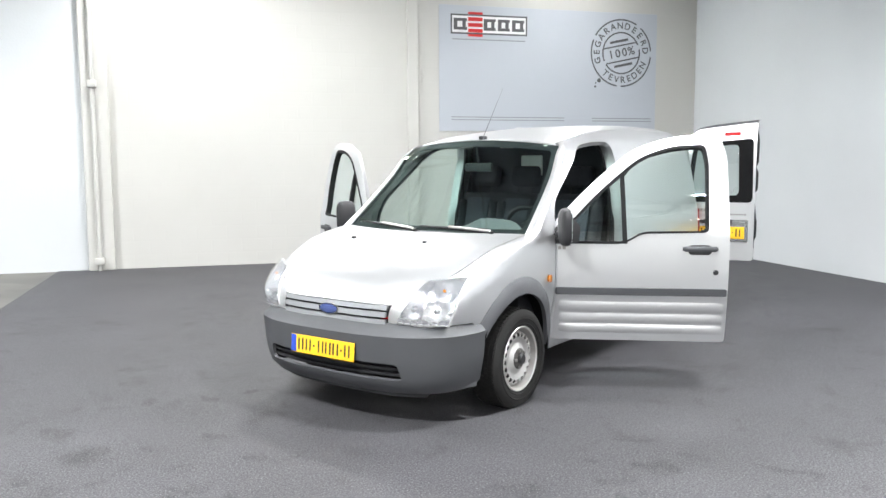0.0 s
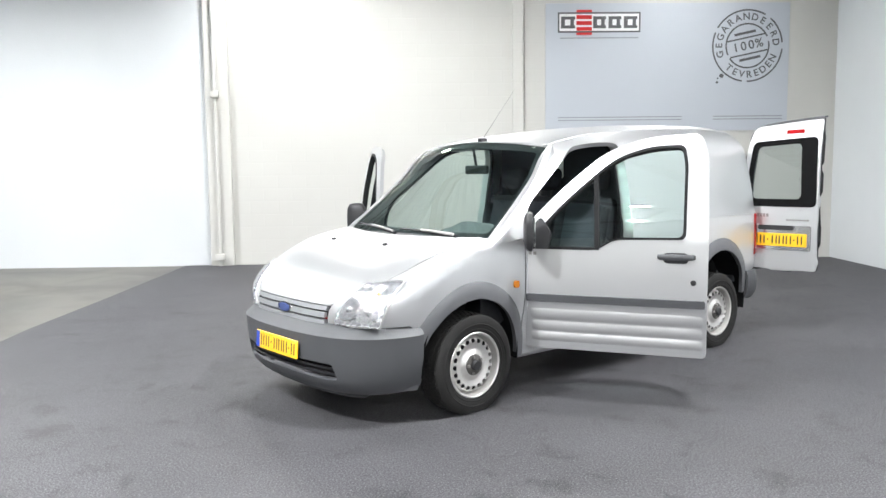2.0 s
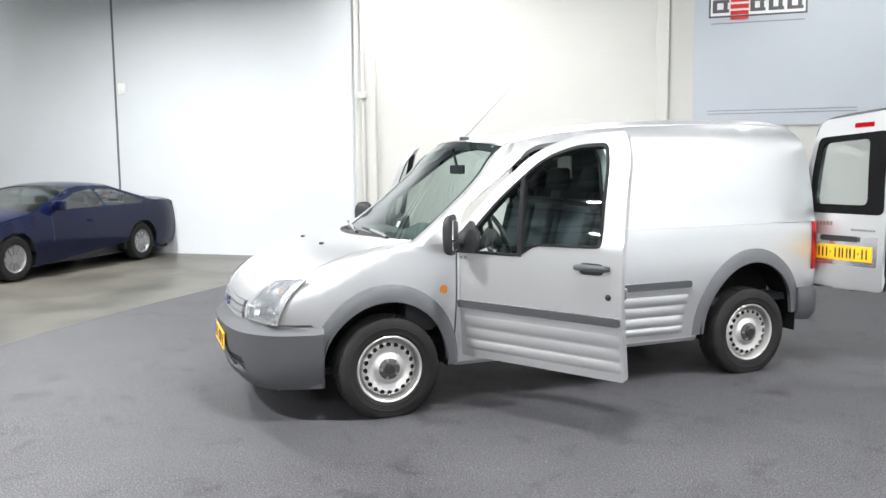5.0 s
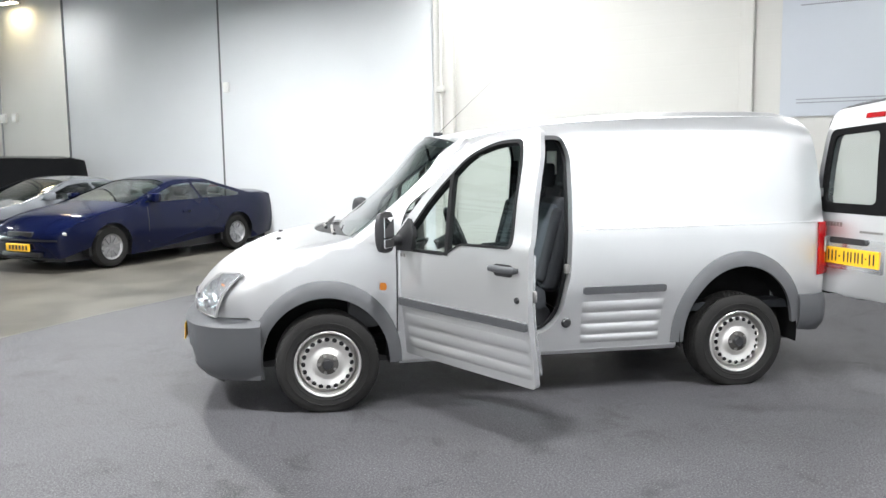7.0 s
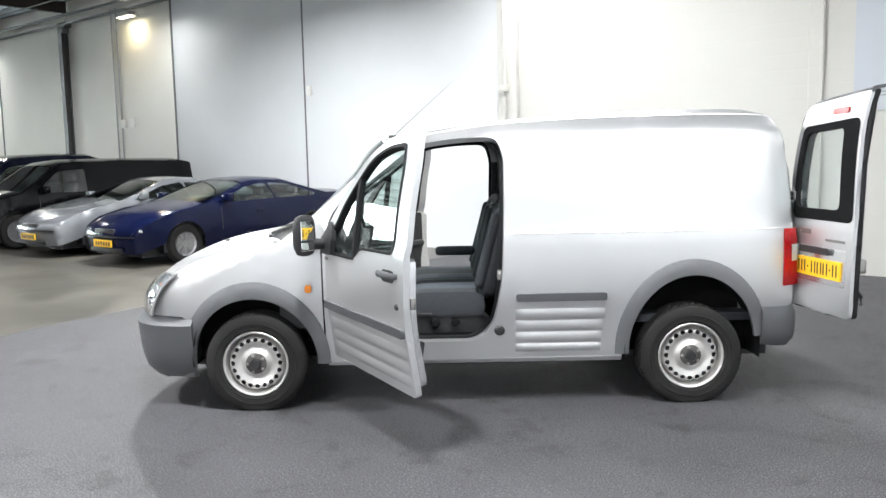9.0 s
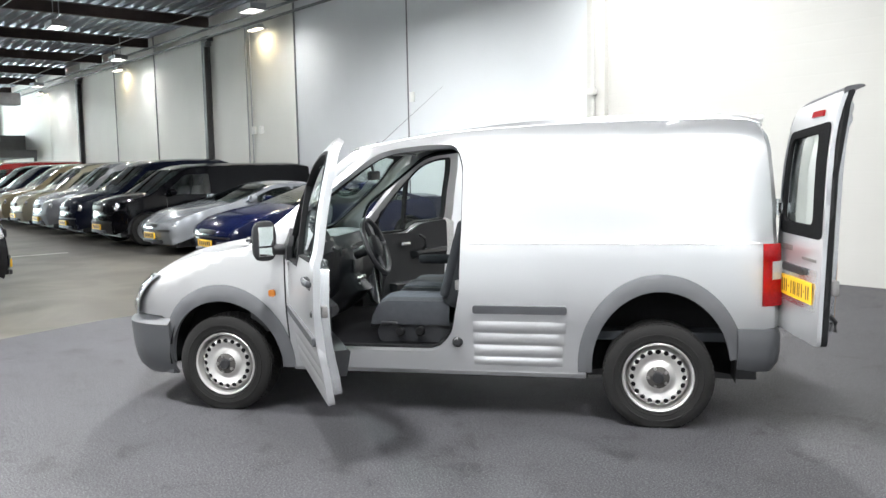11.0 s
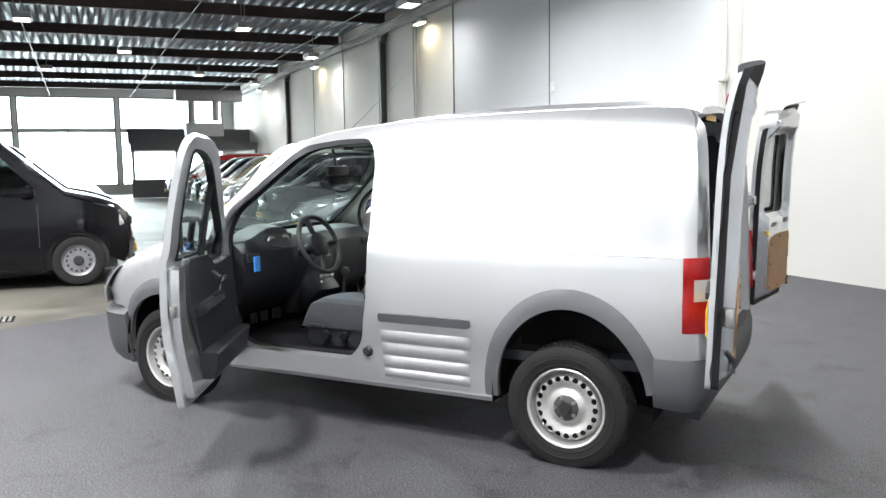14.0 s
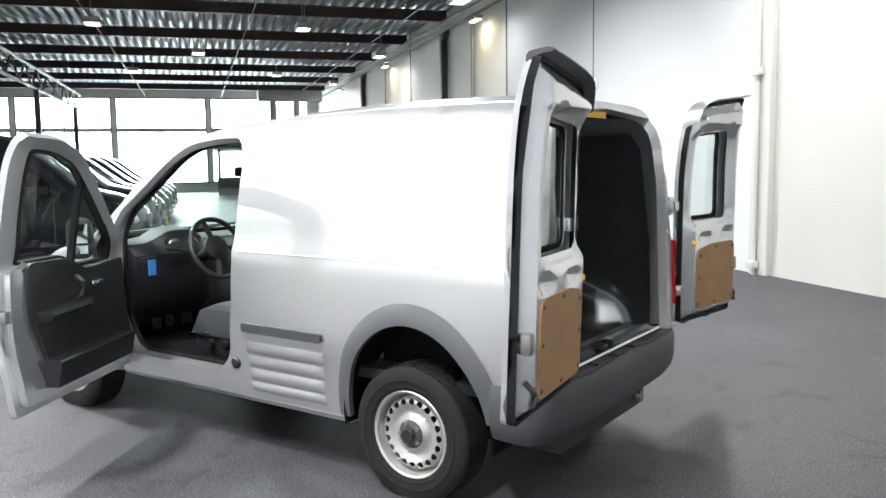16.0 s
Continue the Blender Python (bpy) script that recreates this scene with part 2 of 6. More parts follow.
def tube(path, r, n=8, closed=False):
    """A round bar along a path."""
    bm = bmesh.new()
    path = [Vector(p) for p in path]
    rows = []
    k = len(path)
    for i, p in enumerate(path):
        a = path[(i - 1) % k] if closed or i else p
        b = path[(i + 1) % k] if closed or i < k - 1 else p
        d = (b - a).normalized()
        s = d.cross(Vector((0, 0, 1)))
        s = (s if s.length > 0.05 else d.cross(Vector((1, 0, 0)))).normalized()
        w = s.cross(d)
        rr = r[i] if isinstance(r, (list, tuple)) else r
        rows.append([bm.verts.new(p + s * rr * math.cos(2 * math.pi * j / n) + w * rr * math.sin(2 * math.pi * j / n)) for j in range(n)])
    for i in range(k if closed else k - 1):
        a, b = rows[i], rows[(i + 1) % k]
        for j in range(n):
            bm.faces.new((a[j], a[(j + 1) % n], b[(j + 1) % n], b[j]))
    if not closed:
        bm.faces.new(rows[0])
        bm.faces.new(rows[-1])
    bmesh.ops.recalc_face_normals(bm, faces=bm.faces)
    return bm


def join(*bms):
    """One bmesh out of several."""
    bm = bmesh.new()
    for b in bms:
        me = bpy.data.meshes.new("tmp")
        b.to_mesh(me)
        b.free()
        bm.from_mesh(me)
        bpy.data.meshes.remove(me)
    return bm


def arc(cx, cz, rx, rz, a0, a1, n=24):
    return [(cx + rx * math.cos(radians(a0 + (a1 - a0) * i / n)), cz + rz * math.sin(radians(a0 + (a1 - a0) * i / n))) for i in range(n + 1)]


def turn_about(x, y, deg):
    return pose(x, y, 0, 0, 0, deg) @ pose(-x, -y, 0)


FLIP = Matrix.Diagonal((1, -1, 1, 1))

# ---- the hall ----
WALL_L = 52.0      # length of the long wall
HALL_W = 27.0


def wall_mat(name, colour, brick):
    m = mat(name, colour, 0.75, 0, 0.05, 0.7, 0.0)
    nt = m.node_tree
    b = nt.nodes["Principled BSDF"]
    tc = nt.nodes.new("ShaderNodeTexCoord")
    bp = nt.nodes.new("ShaderNodeBump")
    bp.inputs["Strength"].default_value, bp.inputs["Distance"].default_value = 0.22, 0.006
    n2 = nt.nodes.new("ShaderNodeTexNoise")
    n2.inputs["Scale"].default_value = 40
    nt.links.new(tc.outputs["Object"], n2.inputs["Vector"])
    if brick:
        sw = nt.nodes.new("ShaderNodeMapping")
        sw.inputs["Rotation"].default_value = (radians(90), 0, 0)
        bt = nt.nodes.new("ShaderNodeTexBrick")
        bt.inputs["Scale"].default_value = 1.0
        bt.inputs["Brick Width"].default_value, bt.inputs["Row Height"].default_value = 0.44, 0.2
        bt.inputs["Mortar Size"].default_value = 0.012
        bt.inputs["Color1"].default_value = bt.inputs["Color2"].default_value = (1, 1, 1, 1)
        bt.inputs["Mortar"].default_value = (0, 0, 0, 1)
        nt.links.new(tc.outputs["Object"], sw.inputs["Vector"])
        nt.links.new(sw.outputs[0], bt.inputs["Vector"])
        ad = nt.nodes.new("ShaderNodeMath")
        ad.operation = "MULTIPLY_ADD"
        ad.inputs[1].default_value = 0.25
        nt.links.new(n2.outputs["Fac"], ad.inputs[0])
        nt.links.new(bt.outputs["Color"], ad.inputs[2])
        nt.links.new(ad.outputs[0], bp.inputs["Height"])
    else:
        nt.links.new(n2.outputs["Fac"], bp.inputs["Height"])
    nt.links.new(bp.outputs[0], b.inputs["Normal"])
    return m


CREAM = wall_mat("painted_block", (0.565, 0.557, 0.525), True)
PANELW = wall_mat("painted_concrete", (0.63, 0.65, 0.665), False)
PANELW2 = wall_mat("painted_concrete_cream", (0.72, 0.72, 0.68), False)
JOINT = mat("joint_filler", (0.09, 0.09, 0.095), 0.8, 0, 0.1)
COLUMN = mat("column_paint", (0.12, 0.125, 0.13), 0.55, 0, 0.15, 4)
GALV = mat("galvanised", (0.42, 0.43, 0.44), 0.45, 0.6, 0.12, 8)
BEAM = mat("beam_paint", (0.045, 0.029, 0.026), 0.6, 0, 0.2, 3)
DECK = mat("roof_deck", (0.28, 0.305, 0.345), 0.42, 0.5, 0.2, 2)
ROD = mat("dull_pipe", (0.13, 0.13, 0.135), 0.6, 0.3, 0.2, 6)


def floor_mat():
    m = mat("concrete_floor", (0.098, 0.091, 0.077), 0.40, 0, 0.3, 0.35, 0.1, 60, rvar=0.14, spec=0.5)
    nt = m.node_tree
    b = nt.nodes["Principled BSDF"]
    tc = nt.nodes.new("ShaderNodeTexCoord")
    n = nt.nodes.new("ShaderNodeTexNoise")
    n.inputs["Scale"].default_value, n.inputs["Detail"].default_value, n.inputs["Distortion"].default_value = 1.1, 10, 0.8
    nt.links.new(tc.outputs["Object"], n.inputs["Vector"])
    mr = nt.nodes.new("ShaderNodeMapRange")
    mr.inputs["From Min"].default_value, mr.inputs["From Max"].default_value = 0.38, 0.62
    mr.inputs["To Min"].default_value, mr.inputs["To Max"].default_value = 0.62, 1.25
    nt.links.new(n.outputs["Fac"], mr.inputs["Value"])
    old = b.inputs["Base Color"].links[0].from_socket
    mul = nt.nodes.new("ShaderNodeMix")
    mul.data_type, mul.blend_type = "RGBA", "MULTIPLY"
    mul.inputs[0].default_value = 1
    nt.links.new(old, mul.inputs[6])
    nt.links.new(mr.outputs[0], mul.inputs[7])
    nt.links.new(mul.outputs[2], b.inputs["Base Color"])
    return m


def carpet_mat():
    m = mat("needle_felt", (0.037, 0.036, 0.0405), 0.54, 0, 0.25, 1.3, 0.4, 420, spec=0.55)
    nt = m.node_tree
    b = nt.nodes["Principled BSDF"]
    tc = nt.nodes.new("ShaderNodeTexCoord")
    n = nt.nodes.new("ShaderNodeTexNoise")
    n.inputs["Scale"].default_value, n.inputs["Detail"].default_value = 105, 4
    nt.links.new(tc.outputs["Object"], n.inputs["Vector"])
    mr = nt.nodes.new("ShaderNodeMapRange")
    mr.inputs["From Min"].default_value, mr.inputs["From Max"].default_value = 0.40, 0.62
    mr.inputs["To Min"].default_value, mr.inputs["To Max"].default_value = 0.58, 1.70
    nt.links.new(n.outputs["Fac"], mr.inputs["Value"])
    rr = nt.nodes.new("ShaderNodeMapRange")
    rr.inputs["From Min"].default_value, rr.inputs["From Max"].default_value = 0.4, 0.62
    rr.inputs["To Min"].default_value, rr.inputs["To Max"].default_value = 0.68, 0.48
    nt.links.new(n.outputs["Fac"], rr.inputs["Value"])
    nt.links.new(rr.outputs[0], b.inputs["Roughness"])
    old = b.inputs["Base Color"].links[0].from_socket
    mul = nt.nodes.new("ShaderNodeMix")
    mul.data_type, mul.blend_type = "RGBA", "MULTIPLY"
    mul.inputs[0].default_value = 1
    nt.links.new(old, mul.inputs[6])
    nt.links.new(mr.outputs[0], mul.inputs[7])
    nt.links.new(mul.outputs[2], b.inputs["Base Color"])
    # scuffs and damp marks
    n3 = nt.nodes.new("ShaderNodeTexNoise")
    n3.inputs["Scale"].default_value, n3.inputs["Detail"].default_value, n3.inputs["Distortion"].default_value = 4.2, 8, 0.8
    nt.links.new(tc.outputs["Object"], n3.inputs["Vector"])
    mr2 = nt.nodes.new("ShaderNodeMapRange")
    mr2.inputs["From Min"].default_value, mr2.inputs["From Max"].default_value = 0.57, 0.67
    mr2.inputs["To Min"].default_value, mr2.inputs["To Max"].default_value = 1.04, 0.42
    nt.links.new(n3.outputs["Fac"], mr2.inputs["Value"])
    mul2 = nt.nodes.new("ShaderNodeMix")
    mul2.data_type, mul2.blend_type = "RGBA", "MULTIPLY"
    mul2.inputs[0].default_value = 1
    nt.links.new(mul.outputs[2], mul2.inputs[6])
    nt.links.new(mr2.outputs[0], mul2.inputs[7])
    # pale flecks painted into the colour as glints on the felt fibres
    n4 = nt.nodes.new("ShaderNodeTexNoise")
    n4.inputs["Scale"].default_value, n4.inputs["Detail"].default_value = 90, 3
    nt.links.new(tc.outputs["Object"], n4.inputs["Vector"])
    mr3 = nt.nodes.new("ShaderNodeMapRange")
    mr3.inputs["From Min"].default_value, mr3.inputs["From Max"].default_value = 0.61, 0.70
    nt.links.new(n4.outputs["Fac"], mr3.inputs["Value"])
    glint = nt.nodes.new("ShaderNodeMix")
    glint.data_type = "RGBA"
    glint.inputs[7].default_value = (0.19, 0.185, 0.19, 1)
    nt.links.new(mr3.outputs[0], glint.inputs[0])
    nt.links.new(mul2.outputs[2], glint.inputs[6])
    nt.links.new(glint.outputs[2], b.inputs["Base Color"])
    return m


def hpart(name, bm, material, label="", category="", kind="structure", smooth=False, group=""):
    ob = part(name, bm, material, None, "", smooth)
    ob.matrix_world = H
    return tagged(ob, label, category, group, kind)


def flat(poly, z0, z1):
    bm = bmesh.new()
    lo = [bm.verts.new((x, y, z0)) for x, y in poly]
    hi = [bm.verts.new((x, y, z1)) for x, y in poly]
    bm.faces.new(hi)
    bm.faces.new(lo[::-1])
    for i in range(len(poly)):
        j = (i + 1) % len(poly)
        bm.faces.new((lo[i], lo[j], hi[j], hi[i]))
    bmesh.ops.recalc_face_normals(bm, faces=bm.faces)
    return bm


hpart("floor", flat([(-0.3, -0.3), (70, -0.3), (70, HALL_W), (-0.3, HALL_W)], -0.2, -0.008), floor_mat(), "worn grey polished concrete hall floor with stains", "floor")
edge = [(10.28, 0.0), (10.32, 3.0), (10.38, 5.0), (10.34, 6.4), (10.2, 7.5), (9.9, 8.5), (9.5, 9.2), (9.15, 10.2), (9.05, 12), (9.2, 16), (9.4, 20)]
hpart("carpet", flat(edge + [(0.0, 20), (0.0, 0.0)], -0.008, 0.0), carpet_mat(), "dark grey needle-felt carpet with scuffs on the hall floor", "carpet", "structure")

LINE = mat("floor_line_paint", (0.62, 0.61, 0.58), 0.5, 0, 0.3, 9)
for u0, u1, v0, v1 in ((18.36, 18.46, 5.6, 7.3), (13.86, 13.94, 8.9, 9.7)):
    hpart("floor_line", block(u0, u1, v0, v1, -0.008, -0.005), LINE, "worn white paint line on the concrete floor", "floor line")

WT = 6.0           # wall top
hpart("wall_block", block(-0.3, 9.62, -0.3, 0, -0.2, WT), CREAM, "cream-white painted blockwork hall wall", "wall")
hpart("wall_side", block(-0.3, 0, 0, HALL_W, -0.2, WT), PANELW, "white painted side wall of the hall", "wall")
us = [9.62, 14.55, 19.0, 23.85, 28.0, 31.9, 35.9, 40.6, 45.6, WALL_L]
for i, (a, b) in enumerate(zip(us, us[1:])):
    hpart("wall_panel", block(a + 0.015, b - 0.015, -0.3, 0.0 if i else 0.02, -0.2, WT, 0.006, 1), PANELW if i < 2 else PANELW2, "white painted concrete wall panel", "wall", "structure")
hpart("wall_joints", block(9.62, WALL_L, -0.32, -0.02, -0.2, WT), JOINT, "dark recessed joints between wall panels", "wall")
hpart("wall_rear", block(-0.3, 70, HALL_W, HALL_W + 0.3, -0.2, WT), PANELW2, "plain white far side wall of the hall", "wall")
hpart("pilaster", join(block(9.50, 9.86, 0, 0.10, 0, WT, 0.008, 1)), CREAM, "cream painted wall pilaster", "pilaster")
hpart("wall_pilaster", block(4.95, 5.12, 0, 0.07, 0, WT, 0.006, 1), CREAM, "cream painted narrow pilaster on the block wall", "pilaster")
# drain pipe beside the pilaster, with a socket box
hpart("drain_pipe", join(tube([(9.70, 0.14, 0.0), (9.70, 0.14, WT)], 0.03, 12), block(9.64, 9.76, 0.1, 0.2, 2.60, 2.70, 0.01), block(9.63, 9.77, 0.1, 0.21, 0.09, 0.19, 0.01)), CREAM, "cream painted drain pipe on the wall", "pipe", "structure", True)
for u in (14.55, 19.0, 28.0, 31.9):
    hpart("joint_cover", block(u - 0.025, u + 0.025, -0.02, 0.02, 0, WT), COLUMN, "dark strip over a wall joint", "trim")
for u in (23.85, 35.9):
    s = join(block(u - 0.34, u + 0.10, 0.0, 0.2, 5.18, 5.32, 0.02, 1), block(u - 0.2, u + 0.10, 0.0, 0.19, 5.05, 5.18, 0.02, 1), block(u - 0.09, u + 0.09, 0.0, 0.025, 0, 5.3), block(u - 0.09, u + 0.09, 0.16, 0.185, 0, 5.05), block(u - 0.01, u + 0.01, 0.02, 0.165, 0, 5.05))
    hpart("steel_column", s, COLUMN, "dark painted steel I-section column at the wall", "column")
# end wall with its windows
END = 50.0
bays = [(0.6, 6.2), (6.42, 11.3), (11.52, 16.4), (16.62, 21.5), (21.72, 26.6)]


def end_wall():
    bm = block(END, END + 0.3, -0.3, HALL_W, -0.2, 0.5)
    block(END, END + 0.3, -0.3, HALL_W, 5.35, WT, bm=bm)
    block(END, END + 0.3, -0.3, HALL_W, 3.5, 3.58, bm=bm)
    ys = [-0.3] + [c for b in bays for c in b] + [HALL_W]
    for a, b in zip(ys[::2], ys[1::2]):
        block(END, END + 0.3, a, b, 0.5, 3.5, bm=bm)
        block(END, END + 0.3, a, b, 3.58, 5.35, bm=bm)
    return bm


hpart("wall_end", end_wall(), PANELW2, "end wall of the hall with large windows", "wall")
for i, (a, b) in enumerate(bays):
    for z0, z1 in ((0.5, 3.5), (3.58, 5.35)):
        w = thing("window_%d" % (i + 1), "large window in the hall end wall with daylight outside", "window", H, kind="structure")
        fr = block(END + 0.1, END + 0.16, a, a + 0.07, z0, z1)
        for y0, y1 in ((b - 0.07, b), ((a + b) / 2 - 0.035, (a + b) / 2 + 0.035)):
            block(END + 0.1, END + 0.16, y0, y1, z0, z1, bm=fr)
        block(END + 0.1, END + 0.16, a + 0.07, b - 0.07, z0, z0 + 0.07, bm=fr)
        block(END + 0.1, END + 0.16, a + 0.07, b - 0.07, z1 - 0.07, z1, bm=fr)
        part("window_frame", fr, COLUMN, w, smooth=False)
        for y0, y1 in ((a + 0.07, (a + b) / 2 - 0.035), ((a + b) / 2 + 0.035, b - 0.07)):
            p = part("pane", block(END + 0.125, END + 0.135, y0, y1, z0 + 0.07, z1 - 0.07), GLASS_REAR, w, smooth=False)
            p.visible_shadow = False
DAY = glow_mat("daylight_backdrop", (0.92, 0.97, 1.0), 22.0)
hpart("backdrop", block(58, 58.1, -10, HALL_W + 8, -0.5, 9), DAY, "bright overcast daylight outside the hall", "backdrop")
# office built into the end corner
off = block(43.0, END - 0.02, 0.02, 6.1, 2.30, 2.65)
block(43.0, 43.1, 0.02, 6.1, 0, 0.9, bm=off)
for y in (0.1, 2.1, 4.0, 6.0):
    block(43.0, 43.12, y - 0.06, y + 0.06, 0.9, 2.3, bm=off)
block(45.0, 45.1, 0.02, 6.1, 2.65, 3.4, bm=off)
hpart("mezzanine", off, COLUMN, "dark steel mezzanine front with glazed office below", "mezzanine", "structure")
duct = join(block(40.2, 41.0, 1.2, 4.2, 4.5, 5.0, 0.03), tube([(40.6, 2.4, 4.6), (40.6, 2.4, 3.6)], 0.16, 16), tube([(40.6, 3.5, 4.6), (40.6, 3.5, 3.4)], 0.16, 16), block(40.3, 41.0, 2.1, 3.8, 2.9, 3.5, 0.03))
hpart("air_duct", duct, GALV, "galvanised air heater and ducts under the roof", "duct", "thing", True)

# roof: profiled deck on steel beams
def deck():
    bm = bmesh.new()
    pitch, hgt = 0.30, 0.11
    prof = []
    for i in range(int((HALL_W + 0.4) / pitch)):
        y = -0.3 + i * pitch
        prof += [(y, 0), (y + 0.10, 0), (y + 0.15, hgt), (y + 0.25, hgt)]
    a = [bm.verts.new((-0.3, y, WT - 0.13 + z)) for y, z in prof]
    b = [bm.verts.new((53, y, WT - 0.13 + z)) for y, z in prof]
    for i in range(len(a) - 1):
        bm.faces.new((a[i], a[i + 1], b[i + 1], b[i]))
    block(-0.3, 53, -0.3, HALL_W + 0.3, WT + 0.1, WT + 0.3, bm=bm)
    return bm


hpart("ceiling", deck(), DECK, "profiled metal roof deck of the hall", "ceiling")


def ibeam(u, z0=5.56, z1=5.86, w=0.15):
    return join(block(u - w / 2, u + w / 2, 0.03, HALL_W - 0.03, z0, z0 + 0.02), block(u - w / 2, u + w / 2, 0.03, HALL_W - 0.03, z1 - 0.02, z1), block(u - 0.008, u + 0.008, 0.03, HALL_W - 0.03, z0 + 0.02, z1 - 0.02))


for i in range(11):
    hpart("roof_beam", ibeam(0.35 + 4.67 * i), BEAM, "dark brown painted steel roof beam", "beam", "structure", group="roof beams")
for i in range(6):
    v = 1.6 + i * 4.0
    hpart("sprinkler_pipe", tube([(0.1, v, 5.36), (49.5, v, 5.36)], 0.016, 8), ROD, "thin galvanised pipe under the roof beams", "pipe", "structure", True, group="roof pipes")
# truss further in
def truss(v):
    bs = [tube([(12, v, 5.4), (49.6, v, 5.4)], 0.07, 6), tube([(12, v, 4.6), (49.6, v, 4.6)], 0.06, 6)]
    for i in range(16):
        x = 12 + i * 2.35
        bs.append(tube([(x, v, 4.6), (x + 1.175, v, 5.4)], 0.04, 6))
        bs.append(tube([(x + 1.175, v, 5.4), (x + 2.35, v, 4.6)], 0.04, 6))
    return join(*bs)


hpart("roof_truss", truss(13.0), BEAM, "dark steel lattice truss under the roof", "truss", "structure", True)
for u in (23.8, 36.4, 47.3):
    hpart("steel_post", join(block(u - 0.1, u + 0.1, 12.9, 12.93, 0, 4.6), block(u - 0.1, u + 0.1, 13.07, 13.1, 0, 4.6), block(u - 0.012, u + 0.012, 12.93, 13.07, 0, 4.6)), COLUMN, "dark steel post under the truss", "column")

WARMGLOW = glow_mat("warm_diffuser", (1.0, 0.86, 0.6), 9)
LAMPGLOW = glow_mat("lamp_diffuser", (1.0, 0.95, 0.85), 22)


def luminaire(u, v):
    t = thing("ceiling_and_fill_light", "lit rectangular ceiling floodlight hung under the roof, some added as unseen fill", "lamp", H @ pose(u, v, LAMP_Z), group="ceiling lights")
    part("housing", join(block(-0.32, 0.32, -0.2, -0.165, -0.02, 0.1, 0.004, 1), block(-0.32, 0.32, 0.165, 0.2, -0.02, 0.1, 0.004, 1), block(-0.32, -0.285, -0.165, 0.165, -0.02, 0.1), block(0.285, 0.32, -0.165, 0.165, -0.02, 0.1), block(-0.32, 0.32, -0.2, 0.2, 0.1, 0.13, 0.004, 1)), GALV, t, smooth=False)
    part("diffuser", block(-0.285, 0.285, -0.165, 0.165, 0.03, 0.05), LAMPGLOW, t, "bright warm white lamp face", smooth=False)
    for x in (-0.25, 0.25):
        part("hanger", tube([(x, 0, 0.12), (x, 0, 0.76)], 0.008, 6), GALV, t)


# the added fill lamps get the same housings
for u_, v_, p_ in LUMINAIRES_AND_FILL:
    luminaire(u_, v_)

for u_ in (20.4, 30.6, 40.8):
    wl = thing("wall_light", "lit strip lamp with warm light high on the wall", "lamp", H @ pose(u_, 0.30, 5.05), group="wall lights")
    part("housing", block(-0.30, 0.30, -0.09, 0.09, 0.0, 0.09, 0.01, 1), GALV, wl, smooth=False)
    part("diffuser", block(-0.27, 0.27, -0.07, 0.07, -0.02, 0.0), WARMGLOW, wl, "warm lamp face", smooth=False)
    part("bracket", block(-0.03, 0.03, -0.30, -0.09, 0.02, 0.06), GALV, wl, smooth=False)

# pipes along the head of the wall
for v, z in ((0.42, 5.40), (0.24, 5.24)):
    hpart("wall_pipe", tube([(10.2, v, z), (49.5, v, z)], 0.035, 8), ROD, "dull grey service pipe along the head of the wall", "pipe", "structure", True, group="wall pipes")

# cable conduits and boxes on the wall
hpart("conduit", join(tube([(21.30, 0.03, 0.3), (21.30, 0.03, 5.4)], 0.02, 8), tube([(21.52, 0.03, 0.3), (21.52, 0.03, 5.4)], 0.02, 8)), GALV, "pair of grey cable conduits on the wall", "conduit", "structure", True)
for u, z in ((21.2, 2.58), (20.8, 2.58)):
    hpart("switch_box", block(u - 0.08, u + 0.08, 0.0, 0.07, z - 0.1, z + 0.1, 0.012), WHITE, "small white switch box on the wall", "switch box", "thing", True)
hpart("alarm_box", join(block(14.33, 14.47, 0.0, 0.06, 2.84, 3.03, 0.01), block(14.37, 14.43, 0.06, 0.075, 2.9, 2.97, 0.004)), WHITE, "small cream junction box on the wall", "junction box", "thing", True)

# ---- poster on the block wall ----
poster = thing("wall_poster", "large pale grey printed banner with dealer sign and stamp", "poster", H)
POSTER = mat("poster_vinyl", (0.49, 0.52, 0.565), 0.32, 0, 0.03, 0.6)
PINK = mat("poster_ink", (0.10, 0.10, 0.105), 0.5, 0, 0.05)
PGREY = mat("poster_small_print", (0.28, 0.29, 0.31), 0.5, 0, 0.05)
PWHITE = mat("poster_white", (0.8, 0.8, 0.8), 0.4, 0, 0.02)
PRED = mat("poster_red", (0.62, 0.03, 0.03), 0.4, 0, 0.03)
part("sheet", block(0.77, 4.60, 0.004, 0.016, 2.03, 4.0, 0.002, 1), POSTER, poster, smooth=False)
PY = 0.018


def bars(rects, y0=0.016, y1=0.02):
    bm = bmesh.new()
    for a, b, z0, z1 in rects:
        block(a, b, y0, y1, z0, z1, bm=bm)
    return bm


